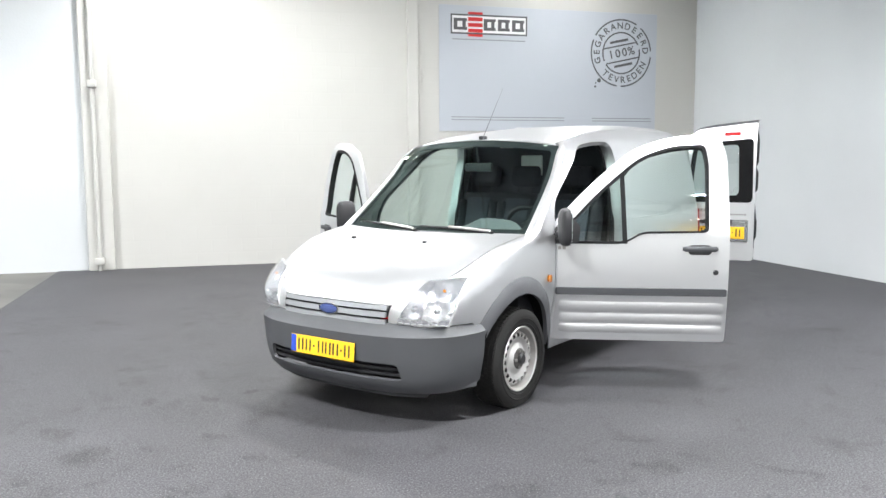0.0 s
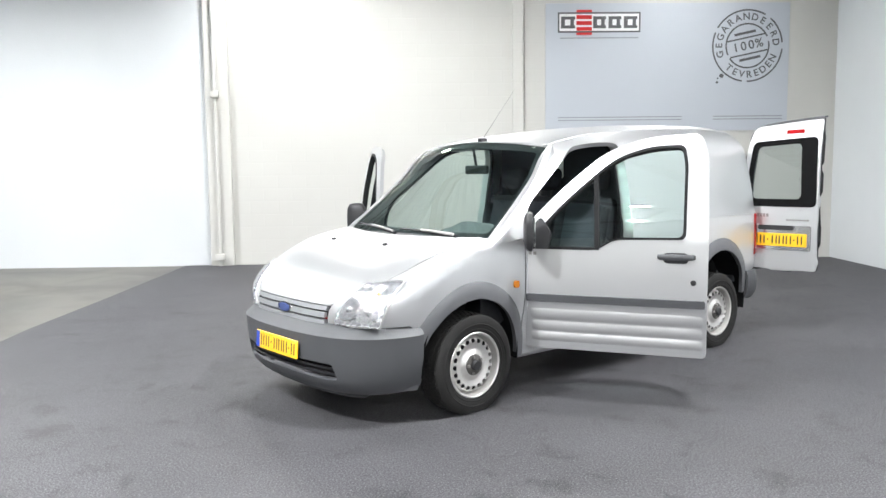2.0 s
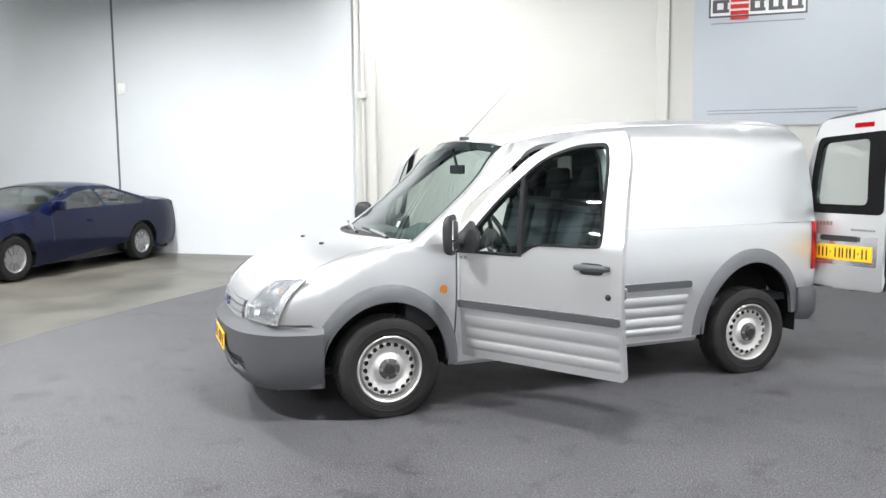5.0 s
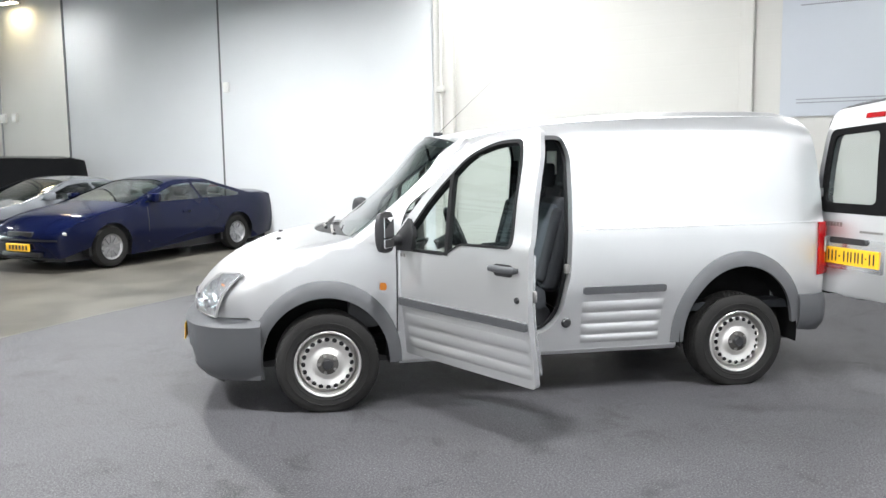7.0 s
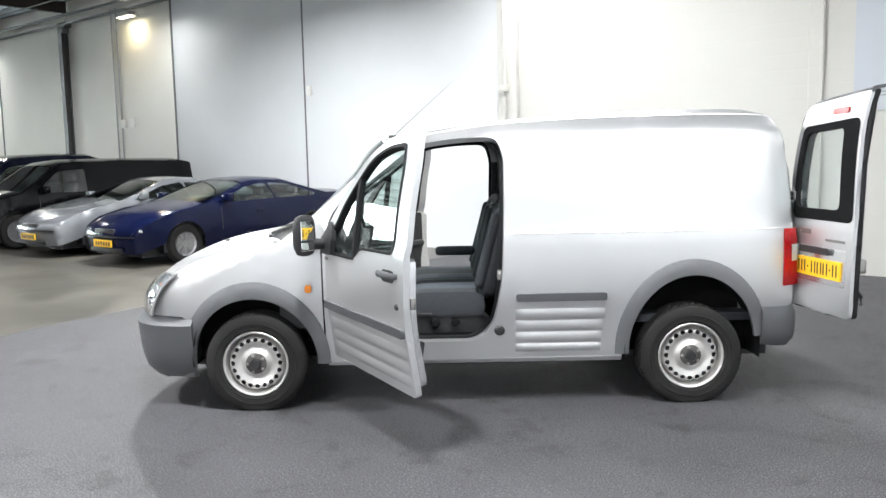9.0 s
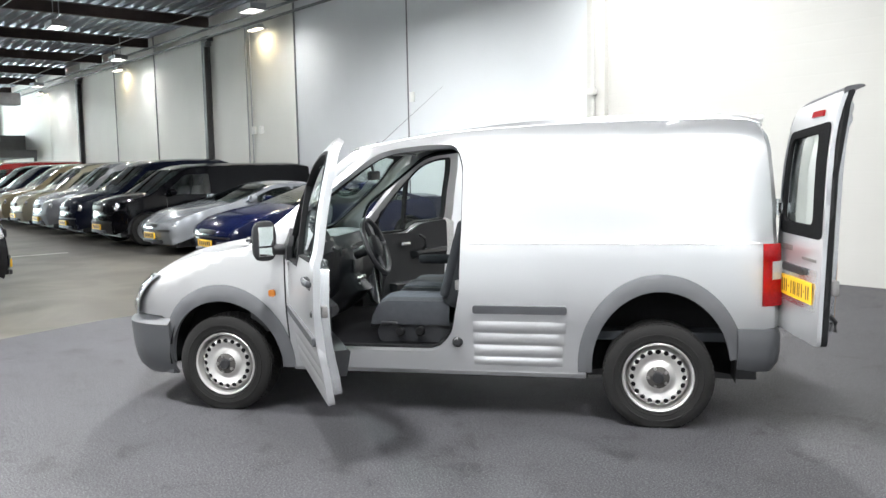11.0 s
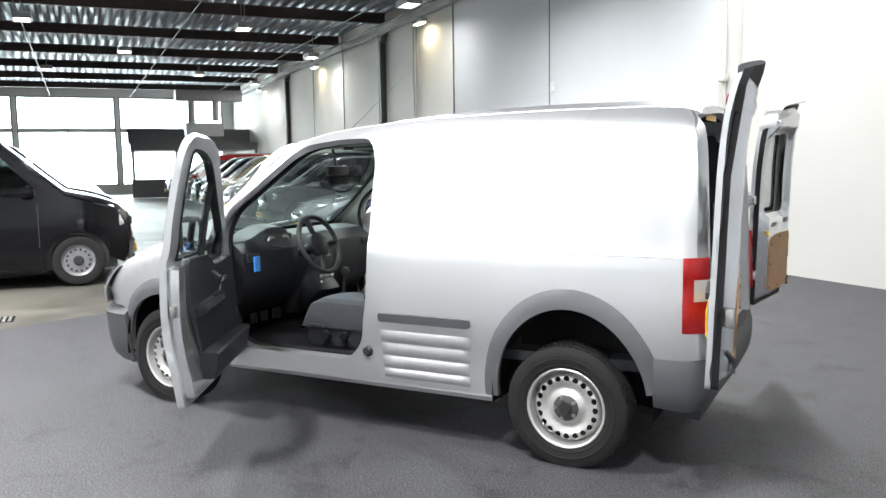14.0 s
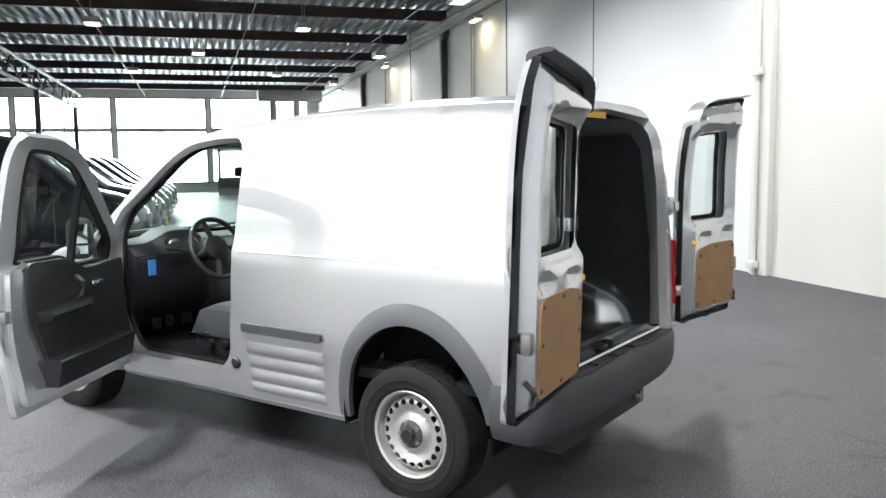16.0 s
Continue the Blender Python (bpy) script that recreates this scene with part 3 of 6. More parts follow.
# dealer sign: dark frame, five dark letter blocks, red stripes; u falls from left to right as it is read
part("sign_frame", bars([(3.12, 4.41, 3.84, 3.865), (3.12, 4.41, 3.555, 3.58), (4.385, 4.41, 3.58, 3.84), (3.12, 3.145, 3.58, 3.84)]), PINK, poster, smooth=False)
part("sign_ground", bars([(3.145, 4.385, 3.58, 3.84)], 0.016, 0.018), PWHITE, poster, smooth=False)
for k, (a, b) in enumerate([(4.14, 4.36), (3.66, 3.86), (3.42, 3.62), (3.17, 3.38)]):
    part("sign_block", join(bars([(b - 0.06, b, 3.62, 3.80)], 0.018, 0.022), bars([(a, b - 0.06, 3.755, 3.80), (a, b - 0.06, 3.62, 3.665)], 0.018, 0.022), bars([(a + 0.02, a + 0.075, 3.665, 3.755)], 0.018, 0.022)), PINK, poster, smooth=False)
part("sign_stripes", bars([(3.88, 4.12, 3.865 - 0.0, 3.90), (3.88, 4.12, 3.76, 3.82), (3.88, 4.12, 3.67, 3.73), (3.88, 4.12, 3.585, 3.64), (3.88, 4.12, 3.52, 3.555)], 0.018, 0.024), PRED, poster, "red stripes of the sign", smooth=False)
part("small_print", bars([(3.15, 4.38, 3.465, 3.482)]), PGREY, poster, smooth=False)
for a, b in ((2.45, 4.40), (0.85, 1.95)):
    for z in (2.246, 2.202):
        part("small_print", bars([(a, b, z, z + 0.014)]), PGREY, poster, smooth=False)


def letters(text, size):
    """Flat glyphs of the built-in font, each a mesh with its advance."""
    out = []
    for ch in text:
        cu = bpy.data.curves.new("glyph", "FONT")
        cu.body, cu.size, cu.align_x, cu.align_y = ch, size, "CENTER", "CENTER"
        cu.extrude, cu.offset = 0.002, 0.0025
        ob = bpy.data.objects.new("glyph", cu)
        scene.collection.objects.link(ob)
        bpy.context.view_layer.update()
        me = bpy.data.meshes.new_from_object(ob.evaluated_get(bpy.context.evaluated_depsgraph_get()))
        bm = bmesh.new()
        bm.from_mesh(me)
        bpy.data.objects.remove(ob)
        bpy.data.curves.remove(cu)
        bpy.data.meshes.remove(me)
        out.append(bm)
    return out


SC = (1.43, 3.34)      # centre of the round stamp


def stamp():
    """A round seal: two rings, words on the arc, tilted word in the middle."""
    face = Matrix(((-1, 0, 0, SC[0]), (0, 0, 1, PY), (0, 1, 0, SC[1]), (0, 0, 0, 1)))   # reads from inside the hall
    bs = []
    for r0, r1, a0, a1 in ((0.535, 0.56, 5, 50), (0.535, 0.56, 60, 150), (0.535, 0.56, 158, 262), (0.535, 0.56, 270, 355), (0.325, 0.35, 25, 205), (0.325, 0.35, 215, 372)):
        n = 30
        inner, outer = arc(0, 0, r0, r0, a0, a1, n), arc(0, 0, r1, r1, a0, a1, n)
        b = bmesh.new()
        q = [[b.verts.new((x, y, 0)) for x, y in ring] for ring in (inner, outer)]
        for i in range(n):
            b.faces.new((q[0][i], q[0][i + 1], q[1][i + 1], q[1][i]))
        b.transform(face)
        bs.append(b)
    tilt = 12
    for word, r, mid, span, size in (("GEGARANDEERD", 0.445, 90, 190, 0.15), ("TEVREDEN", 0.445, 270, 105, 0.15)):
        gl = letters(word, size)
        for i, g in enumerate(gl):
            f = i / (len(gl) - 1) - 0.5
            up = mid == 90
            a = mid + tilt + (-f if up else f) * span
            g.transform(face @ pose(r * math.cos(radians(a)), r * math.sin(radians(a)), 0, 0, 0, a - 90 if up else a + 90))
            bs.append(g)
    for i, g in enumerate(letters("100%", 0.19)):
        g.transform(face @ pose(0, 0, 0, 0, 0, tilt) @ pose((i - 1.5) * 0.125, 0, 0))
        bs.append(g)
    for s in (1, -1):
        b = block(-0.30, 0.30, 0.125 * s - 0.012, 0.125 * s + 0.012, -0.001, 0.001)
        b.transform(face @ pose(0, 0, 0, 0, 0, tilt))
        bs.append(b)
        b = block(-0.17, 0.17, 0.20 * s - 0.02, 0.20 * s + 0.02, -0.001, 0.001)
        b.transform(face @ pose(0, 0, 0, 0, 0, tilt))
        bs.append(b)
    for x, y, r in ((-0.40, -0.46, 0.035), (-0.46, -0.50, 0.014), (-0.47, -0.56, 0.02)):
        b = lathe([(r, 0), (r, 0.001)], 12, "z")
        b.transform(face @ pose(x, y, 0))
        bs.append(b)
    return join(*bs)


part("round_stamp", stamp(), PINK, poster, "dark round stamp with words on an arc", smooth=False)

# ---- the panel van: x ahead, y to its left, z up, middle of the wheelbase near the origin ----
FX, RX, WZ = 1.333, -1.40, 0.300           # axles and hub height
van = thing("panel_van", "silver compact panel van with all four doors open, grey bumpers", "van", pose(0, -0.05, 0))

side_w = spline([(0.18, 0.755), (0.30, 0.782), (0.42, 0.801), (0.50, 0.812), (0.60, 0.832), (0.70, 0.846), (0.85, 0.851), (1.05, 0.845), (1.085, 0.843), (1.105, 0.834), (1.3, 0.800), (1.5, 0.757), (1.65, 0.718), (1.76, 0.680), (1.84, 0.630)])
taper_f = spline([(1.1, 0), (1.4, 0.003), (1.6, 0.012), (1.75, 0.032), (1.9, 0.078), (2.05, 0.178)])
taper_r = spline([(-2.10, 0.105), (-2.06, 0.06), (-2.02, 0.032), (-1.95, 0.013), (-1.85, 0.004), (-1.5, 0)])


upright = spline([(1.0, 0), (1.1, 0), (1.3, 0.002), (1.5, 0.004), (1.65, 0.006), (1.83, 0.010)])


zg = spline([(0.70, 1.60), (0.46, 1.66), (0.3, 1.697), (0.0, 1.747), (-0.4, 1.78), (-0.8, 1.797), (-1.3, 1.806), (-1.7, 1.805), (-1.83, 1.80), (-1.93, 1.79), (-1.99, 1.765)])


def yS(x, z):
    """Half width of the body."""
    y = side_w(z) + upright(z) * min(1, max(0, (x + 1.9) / 1.6))
    g = zg(x)
    if z > g - 0.13:
        y -= 0.09 * ((z - g + 0.13) / 0.13) ** 2.2
    if x > 1.1:
        y -= taper_f(x)
    if x < -1.5:
        y -= taper_r(x)
    q = (1.15 - x) * 0.651 + (1.075 - z) * 0.759
    return y - 0.06 * max(0, 1 - max(q, 0) / 0.2) ** 2 * min(1, max(0, (z - 1.05) / 0.3)) * (1 if x > -0.6 else 0)


def side(off=0.0, s=1):
    return lambda x, z: (x, s * (yS(x, z) + off), z)


xr = spline([(0.55, -2.08), (0.8, -2.07), (1.1, -2.06), (1.43, -2.048), (1.6, -2.035), (1.71, -2.015), (1.775, -1.995), (1.84, -1.975)])


# edge of the windscreen from base to top
EDGE_T = (0.0, 0.217, 0.461, 0.687, 0.896, 1.0)
edge_x = spline(list(zip(EDGE_T, (1.15, 0.98, 0.805, 0.67, 0.565, 0.48))))
edge_y = spline(list(zip(EDGE_T, (0.762, 0.738, 0.715, 0.694, 0.67, 0.655))))
edge_z = spline(list(zip(EDGE_T, (1.062, 1.195, 1.34, 1.465, 1.59, 1.65))))


def screen(t, w, off=0.0):
    """Windscreen: t from base to top, w across from -1 to 1."""
    xe, ye, ze = edge_x(t), edge_y(t), edge_z(t)
    xc, zc = xe + 0.055 + 0.025 * t, ze - 0.010 + 0.058 * t
    return (xc + (xe - xc) * w * w + off * 0.59, ye * w, zc + (ze - zc) * w * w + off * 0.8)


def pillar_line(t):
    """Where the windscreen pillar meets the body side."""
    q = 0.035 + 0.025 * t
    return (edge_x(t) - 0.651 * q, edge_z(t) - 0.759 * q)


crown = spline([(0.60, 0.058), (0.40, 0.046), (0.15, 0.028), (-0.1, 0.027), (-0.5, 0.042), (-1.0, 0.050), (-2.0, 0.050)])


def roof_pt(s, w, off=0.0):
    xf = 0.56 - 0.10 * w * w
    x = xf + (-1.985 - xf) * s
    g = zg(x)
    yg = yS(x, g)
    return (x, w * (yg - 0.004), g + crown(x) * (1 - abs(w) ** 5) + off)


# nose and bonnet: a profile swept round the front
NOSE = [(0.0, 0.60), (0.0, 0.65), (0.010, 0.70), (0.040, 0.757), (0.09, 0.814), (0.15, 0.864), (0.22, 0.908), (0.32, 0.958), (0.46, 1.012), (0.63, 1.046), (0.80, 1.072), (0.95, 1.088), (1.1, 1.098)]
_l = [0.0]
for p, q in zip(NOSE, NOSE[1:]):
    _l.append(_l[-1] + math.hypot(q[0] - p[0], q[1] - p[1]))
nose_d, nose_z = spline(list(zip(_l, [p[0] for p in NOSE]))), spline(list(zip(_l, [p[1] for p in NOSE])))


def xF(y):
    return 2.165 - 0.25 * abs(y / 0.85) ** 3


def nose_W(s):
    d = nose_d(s)
    y = 0.85
    for _ in range(12):
        y = 0.5 * y + 0.5 * yS(xF(y) - d, 0.85)
    return y


_W = [nose_W(i * 0.02) for i in range(64)]


def nose_w(s):
    i = min(max(s / 0.02, 0), 62.999)
    k = int(i)
    return _W[k] + (_W[k + 1] - _W[k]) * (i - k)


def nose(s, t, off=0.0):
    w = nose_w(s)
    y = t * w
    d = nose_d(s)
    drop = 0.0
    e = (abs(y) - (w - 0.12)) / 0.12
    if e > 0:
        drop = 0.075 * (1 - math.sqrt(max(0, 1 - min(e, 1) ** 2)))
    k = min(1, s / 0.22) * (1 - 0.75 * min(1, max(0, (s - 0.5) / 0.3)))
    k2 = min(1, s / 0.22)
    return (xF(y) - d + off * (1 - k2), y, nose_z(s) - drop * k + off * k2)


def s_at(x, y):
    """Where along the profile the nose lies at (x, y)."""
    d = xF(y) - x
    lo, hi = 0.0, 1.1
    for _ in range(30):
        m = (lo + hi) / 2
        lo, hi = (m, hi) if nose_d(m) < d else (lo, m)
    return lo


def cowl_x(y):
    return 1.375 - 0.215 * (y / 0.76) ** 2


# bonnet
hood_edge = spline([(0.10, 0.60), (0.16, 0.63), (0.24, 0.74), (0.34, 0.845), (0.5, 0.875), (0.8, 0.90), (1.1, 0.91)])
S0 = 0.118
ends = []
for i in range(-10, 11):
    t = i / 10 * 0.885
    s = 0.7
    for _ in range(6):
        y = t * nose_w(s)
        s = s_at(cowl_x(y), y)
    ends.append((s, t))
left = [(s, hood_edge(s)) for s in np.linspace(S0, ends[-1][0] - 0.01, 14)]
hood = [(s, -t) for s, t in left] + [e for e in ends[1:-1]] + [(s, t) for s, t in reversed(left)]
part("bonnet", sheet(hood, nose, 0.05, 0.012, (0.3, 0, 1)), SILVER, van)
# added black sheet stands in for the shade inside the bonnet gaps
inner = [(s, t * 1.02) for s, t in hood]
part("gap_shade_backing", sheet(inner, lambda s, t: nose(s, t, -0.03), 0.1, 0.0, (0, 0, 1)), BLACK, van)


def arch(cx, cz, rx, rz, a0, a1, n=28):
    return arc(cx, cz, rx, rz, a0, a1, n)


def front_wing(s):
    top = [(ss, hood_edge(ss) + 0.008) for ss in np.linspace(0.0, 1.14, 26)]
    edge_pts = []
    for ss in np.linspace(0.0, 1.14, 28):
        x, y, z = nose(ss, 1.0)
        if x > 1.14:
            edge_pts.append((ss, 1.0))
    poly = [(ss, max(t, 0.62)) for ss, t in top if ss <= edge_pts[-1][0]] + edge_pts[::-1]
    b1 = sheet(poly, lambda a, b: nose(a, b), 0.05, 0.0, (0.4, 1, 0.6))
    line = [nose(ss, 1.0) for ss, _ in edge_pts]
    low = [(p[0], p[2]) for p in line]
    out = low + [(1.127, 1.046), (0.90, 1.055), (0.90, 0.36)] + [(x, z) for x, z in arch(1.335, 0.32, 0.43, 0.46, 176, 28)] + [(1.80, 0.60)]
    b2 = sheet(out, side(), 0.05, 0.0, (0, 1, 0))
    b = join(b1, b2)
    bmesh.ops.remove_doubles(b, verts=b.verts, dist=0.012)
    return b


for s in (1, -1):
    part("front_wing", front_wing(s), SILVER, van, m=None if s > 0 else FLIP, crease=80)

# grille between the headlamps
GRILLE = mat("grille_grey", (0.27, 0.275, 0.285), 0.4, 0.2, 0.05, 5)
part("grille_back", sheet([(0.0, -0.62), (0.112, -0.60), (0.112, 0.60), (0.0, 0.62)], lambda s, t: nose(s, t, -0.02), 0.06, 0.01, (1, 0, 0)), BLACK, van)
for a, b, o in ((0.004, 0.029, 0.012), (0.041, 0.070, 0.018), (0.082, 0.108, 0.014)):
    part("grille_slat", sheet([(a, -0.60), (b, -0.60), (b, 0.60), (a, 0.60)], lambda s, t, o=o: nose(s, t, o), 0.03, 0.02, (1, 0, 0)), GRILLE, van, "pale grey grille slat")
bd = lathe([(0.0, 0.012), (0.8, 0.011), (0.93, 0.007), (1.0, 0.0)], 32, "x")
bd.transform(pose(2.180, 0, 0.664) @ Matrix.Diagonal((1, 0.072, 0.030, 1)))
part("badge", bd, OVAL, van, "oval dark blue badge")
bd = lathe([(0.98, 0.0), (1.0, 0.010), (1.10, 0.008), (1.12, 0.0)], 32, "x")
bd.transform(pose(2.178, 0, 0.664) @ Matrix.Diagonal((1, 0.072, 0.030, 1)))
part("badge_rim", bd, CHROME, van)
part("grille_badge", block(2.115, 2.13, 0.36, 0.44, 0.632, 0.647, 0.003, 1), RED, van, "small red trim badge")


def head_lamp(s):
    def on(off):
        def f(y, z):
            lo, hi = 0.0, 1.0
            for _ in range(22):
                m = (lo + hi) / 2
                lo, hi = (m, hi) if nose_z(m) < z else (lo, m)
            return (xF(y) - nose_d(lo) + off * 0.8, y + off * 0.35, z + off * 0.4)
        return f
    out = rounded([(0.485, 0.612), (0.758, 0.605), (0.782, 0.70), (0.778, 0.872), (0.575, 0.850, 0.02)], 0.012)
    m = None if s > 0 else FLIP
    flat_ = on(0.0)
    bowls = ((0.575, 0.705, 0.075), (0.695, 0.69, 0.07), (0.70, 0.80, 0.05))

    def mirror_face(y, z):
        x, y2, z2 = flat_(y, z)
        d = 0.011 + 0.0045 * math.sin(y * 170) + 0.0025 * math.sin(z * 120)
        for by, bz, br in bowls:
            e = math.hypot(y - by, z - bz) / br
            if e < 1:
                d = 0.002 + 0.012 * e * e
        return (x + d, y2, z2)
    base = part("headlamp", sheet(out, mirror_face, 0.011, 0.0, (1, 0.3, 0.4)), REFL, van, "clear headlamp with chromed reflector", m=m)
    part("lamp_housing", sheet(out, on(0.001), 0.05, 0.0, (1, 0.3, 0.4)), REFL, base, m=m)
    part("lens", sheet(out, on(0.026), 0.04, 0.0, (1, 0.3, 0.4)), LENS, base, m=m)
    rim = sheet(rounded([(0.480, 0.607), (0.763, 0.600), (0.787, 0.70), (0.783, 0.878), (0.572, 0.856, 0.02)], 0.012), on(0.012), 0.04, 0.01, (1, 0.3, 0.4), [rounded([(0.487, 0.614), (0.756, 0.607), (0.780, 0.70), (0.776, 0.870), (0.577, 0.848, 0.02)], 0.012)])
    part("lamp_rim", rim, SILVER, base, m=m)
    for by, bz, br in bowls[:2]:
        part("bulb_shield", lathe([(0.0, 0.014), (0.014, 0.010), (0.018, -0.02)], 14, "x"), REFL, base, m=(Matrix.Identity(4) if s > 0 else FLIP) @ pose(flat_(by, bz)[0] + 0.008, by, bz))
    part("indicator_bulb", lathe([(0.0, 0.006), (0.007, 0.004), (0.009, 0.0)], 12, "x"), AMBER, base, m=(Matrix.Identity(4) if s > 0 else FLIP) @ pose(on(0.006)(0.70, 0.80)[0], 0.70, 0.80))


for s in (1, -1):
    head_lamp(s)

# bumpers: a plan curve swept over the height
BF = [(2.235, 0), (2.228, 0.2), (2.20, 0.42), (2.145, 0.58), (2.06, 0.70), (1.95, 0.775), (1.85, 0.805), (1.73, 0.825)]
BR = [(-2.115, 0), (-2.11, 0.4), (-2.10, 0.645), (-2.075, 0.775), (-2.02, 0.838), (-1.93, 0.852), (-1.84, 0.856)]


def plan_curve(pts):
    l = [0.0]
    for p, q in zip(pts, pts[1:]):
        l.append(l[-1] + math.hypot(q[0] - p[0], q[1] - p[1]))
    fx, fy = spline(list(zip(l, [p[0] for p in pts]))), spline(list(zip(l, [p[1] for p in pts])))
    return fx, fy, l[-1]


def swept(curve, depth, ends=1.0):
    fx, fy, L = curve

    def f(s, z, off=0.0):
        a = abs(s)
        x, y = fx(a), fy(a)
        dx, dy = fx(a + 0.01) - fx(a - 0.01), fy(a + 0.01) - fy(max(0, a - 0.01)) + 1e-6
        n = math.hypot(dx, dy)
        nx, ny = dy / n, -dx / n
        if fx(0) < 0:
            nx, ny = -nx, -ny
        k = depth(z) + off
        return (x + nx * k, (y + ny * k) * (1 if s >= 0 else -1), z)
    return f


cf, cr = plan_curve(BF), plan_curve(BR)
bump_f = swept(cf, spline([(0.19, -0.09), (0.23, -0.045), (0.29, -0.02), (0.40, 0.0), (0.48, 0.006), (0.53, 0.012), (0.548, 0.012), (0.556, 0.002), (0.575, -0.012), (0.600, -0.035), (0.615, -0.07)]))
bump_r = swept(cr, spline([(0.34, -0.05), (0.38, -0.015), (0.45, 0.0), (0.56, 0.002), (0.595, -0.01), (0.612, -0.04)]))
LF, LR = cf[2], cr[2]
mouth = rounded([(-0.55, 0.285), (0.55, 0.285), (0.52, 0.385), (-0.52, 0.385)], 0.03)
part("front_bumper", sheet([(-LF, 0.20), (-0.75, 0.195), (0.75, 0.195), (LF, 0.20), (LF, 0.60), (LF - 0.1, 0.612), (-LF + 0.1, 0.612), (-LF, 0.60)], bump_f, 0.05, 0.02, (1, 0, 0), [mouth]), PLASTIC, van, "textured dark grey plastic bumper")
part("air_intake", sheet(mouth, lambda s, z: bump_f(s, z, -0.06), 0.06, 0.01, (1, 0, 0)), BLACK, van)
for z in (0.315, 0.352):
    part("intake_bar", sheet([(-0.54, z - 0.007), (0.54, z - 0.007), (0.54, z + 0.007), (-0.54, z + 0.007)], lambda s, z: bump_f(s, z, -0.02), 0.03, 0.02, (1, 0, 0)), BLACK, van)
part("lower_lip", sheet([(-0.7, 0.16), (0.7, 0.16), (0.78, 0.205), (-0.78, 0.205)], lambda s, z: bump_f(s, max(z, 0.2), -0.06)[:2] + (z,), 0.06, 0.015, (1, 0, 0)), BLACK, van)
part("rear_bumper", sheet([(-LR, 0.36), (-LR + 0.1, 0.345), (LR - 0.1, 0.345), (LR, 0.36), (LR, 0.60), (-LR, 0.60)], bump_r, 0.05, 0.02, (-1, 0, 0)), PLASTIC, van, "dark grey plastic rear bumper")
part("rear_step", flat([(-1.95, -0.70), (-2.085, -0.70), (-2.10, -0.4), (-2.10, 0.4), (-2.085, 0.70), (-1.95, 0.70)], 0.575, 0.598), BLACK, van, smooth=False)
for y in (-0.22, 0.0, 0.22):
    part("step_tread", block(-2.09, -2.02, y - 0.08, y + 0.08, 0.598, 0.606, 0.003, 1), BLACK, van)


def plate(parent, centre, rot, name="number_plate"):
    m = pose(*centre) @ rot
    p = part(name, block(0, 0.006, -0.26, 0.26, -0.056, 0.056, 0.004, 1), YELLOW, parent, "yellow number plate with dark characters", m=m)
    part("blue_band", block(0.006, 0.0075, -0.256, -0.214, -0.052, 0.052), BLUE, p, m=m, smooth=False)
    bm = bmesh.new()
    for k, (y, w) in enumerate(((-0.175, 0.044), (-0.112, 0.044), (-0.062, 0.018), (-0.008, 0.046), (0.052, 0.046), (0.112, 0.046), (0.160, 0.018), (0.205, 0.044))):
        h = 0.036 if w > 0.02 else 0.006
        for z0, z1 in ((-h, h),):
            block(0.006, 0.0072, y - w / 2, y - w / 2 + 0.012, z0, z1, bm=bm)
            if w > 0.02:
                block(0.006, 0.0072, y + w / 2 - 0.012, y + w / 2, z0, z1, bm=bm)
    part("bars", bm, INK, p, m=m, smooth=False)
    return p


plate(van, (2.243, 0.0, 0.435), pose(0, 0, 0, 0, -4, 0))

# body sides with the door openings
OPENING = [(0.72, 0.41), (-0.06, 0.41, 0.08), (-0.17, 0.52, 0.08), (-0.225, 0.80, 0.05), (-0.242, 1.2, 0.05), (-0.248, 1.55, 0.05), (-0.205, 1.686, 0.06), (0.0, 1.688, 0.08), (0.29, 1.656, 0.1), (0.56, 1.45, 0.1), (0.81, 1.27, 0.06), (0.865, 1.15, 0.05), (0.85, 1.0, 0.06), (0.85, 0.62, 0.08), (0.80, 0.45, 0.08)]


def body_poly():
    out = [(-0.955, 0.30), (0.89, 0.285), (0.89, 1.065)]
    out += [pillar_line(t) for t in np.linspace(0, 1, 14)]
    out += [(float(x), zg(x)) for x in np.linspace(0.40, -1.93, 24)]
    out += [(xr(z) + 0.035, float(z)) for z in np.linspace(1.74, 0.60, 12)]
    out += [(-1.90, 0.585)]
    out += [(x, z) for x, z in arch(-1.415, 0.36, 0.44, 0.46, 150, 0)]
    return out


def wheel_well(cx, r, s):
    pts = arc(cx, 0.34, r, r * 1.1, -8, 188, 24)
    return loft([[(cx, s * 0.60, 0.34)] + [(x, s * y, z) for y in (0.60, 0.68, 0.76, 0.825)] for x, z in pts], close=False, caps=False)


def rib(x0, x1, z0, z1):
    """A rounded pressed rib along the lower side, running out at both ends."""
    rows = []
    n = 22
    for i in range(n + 1):
        x = x0 + (x1 - x0) * i / n
        k = min(1, math.sqrt(max(0, min(abs(x - x0), abs(x - x1)) / 0.045)))
        rows.append([(x, yS(x, z) + 0.0015 + 0.0085 * k * math.sin(math.pi * e) ** 0.75 * (0.75 + 0.5 * e), z) for e in np.linspace(0, 1, 11) for z in (z1 - (z1 - z0) * e,)])
    return loft(rows, close=False, caps=False)


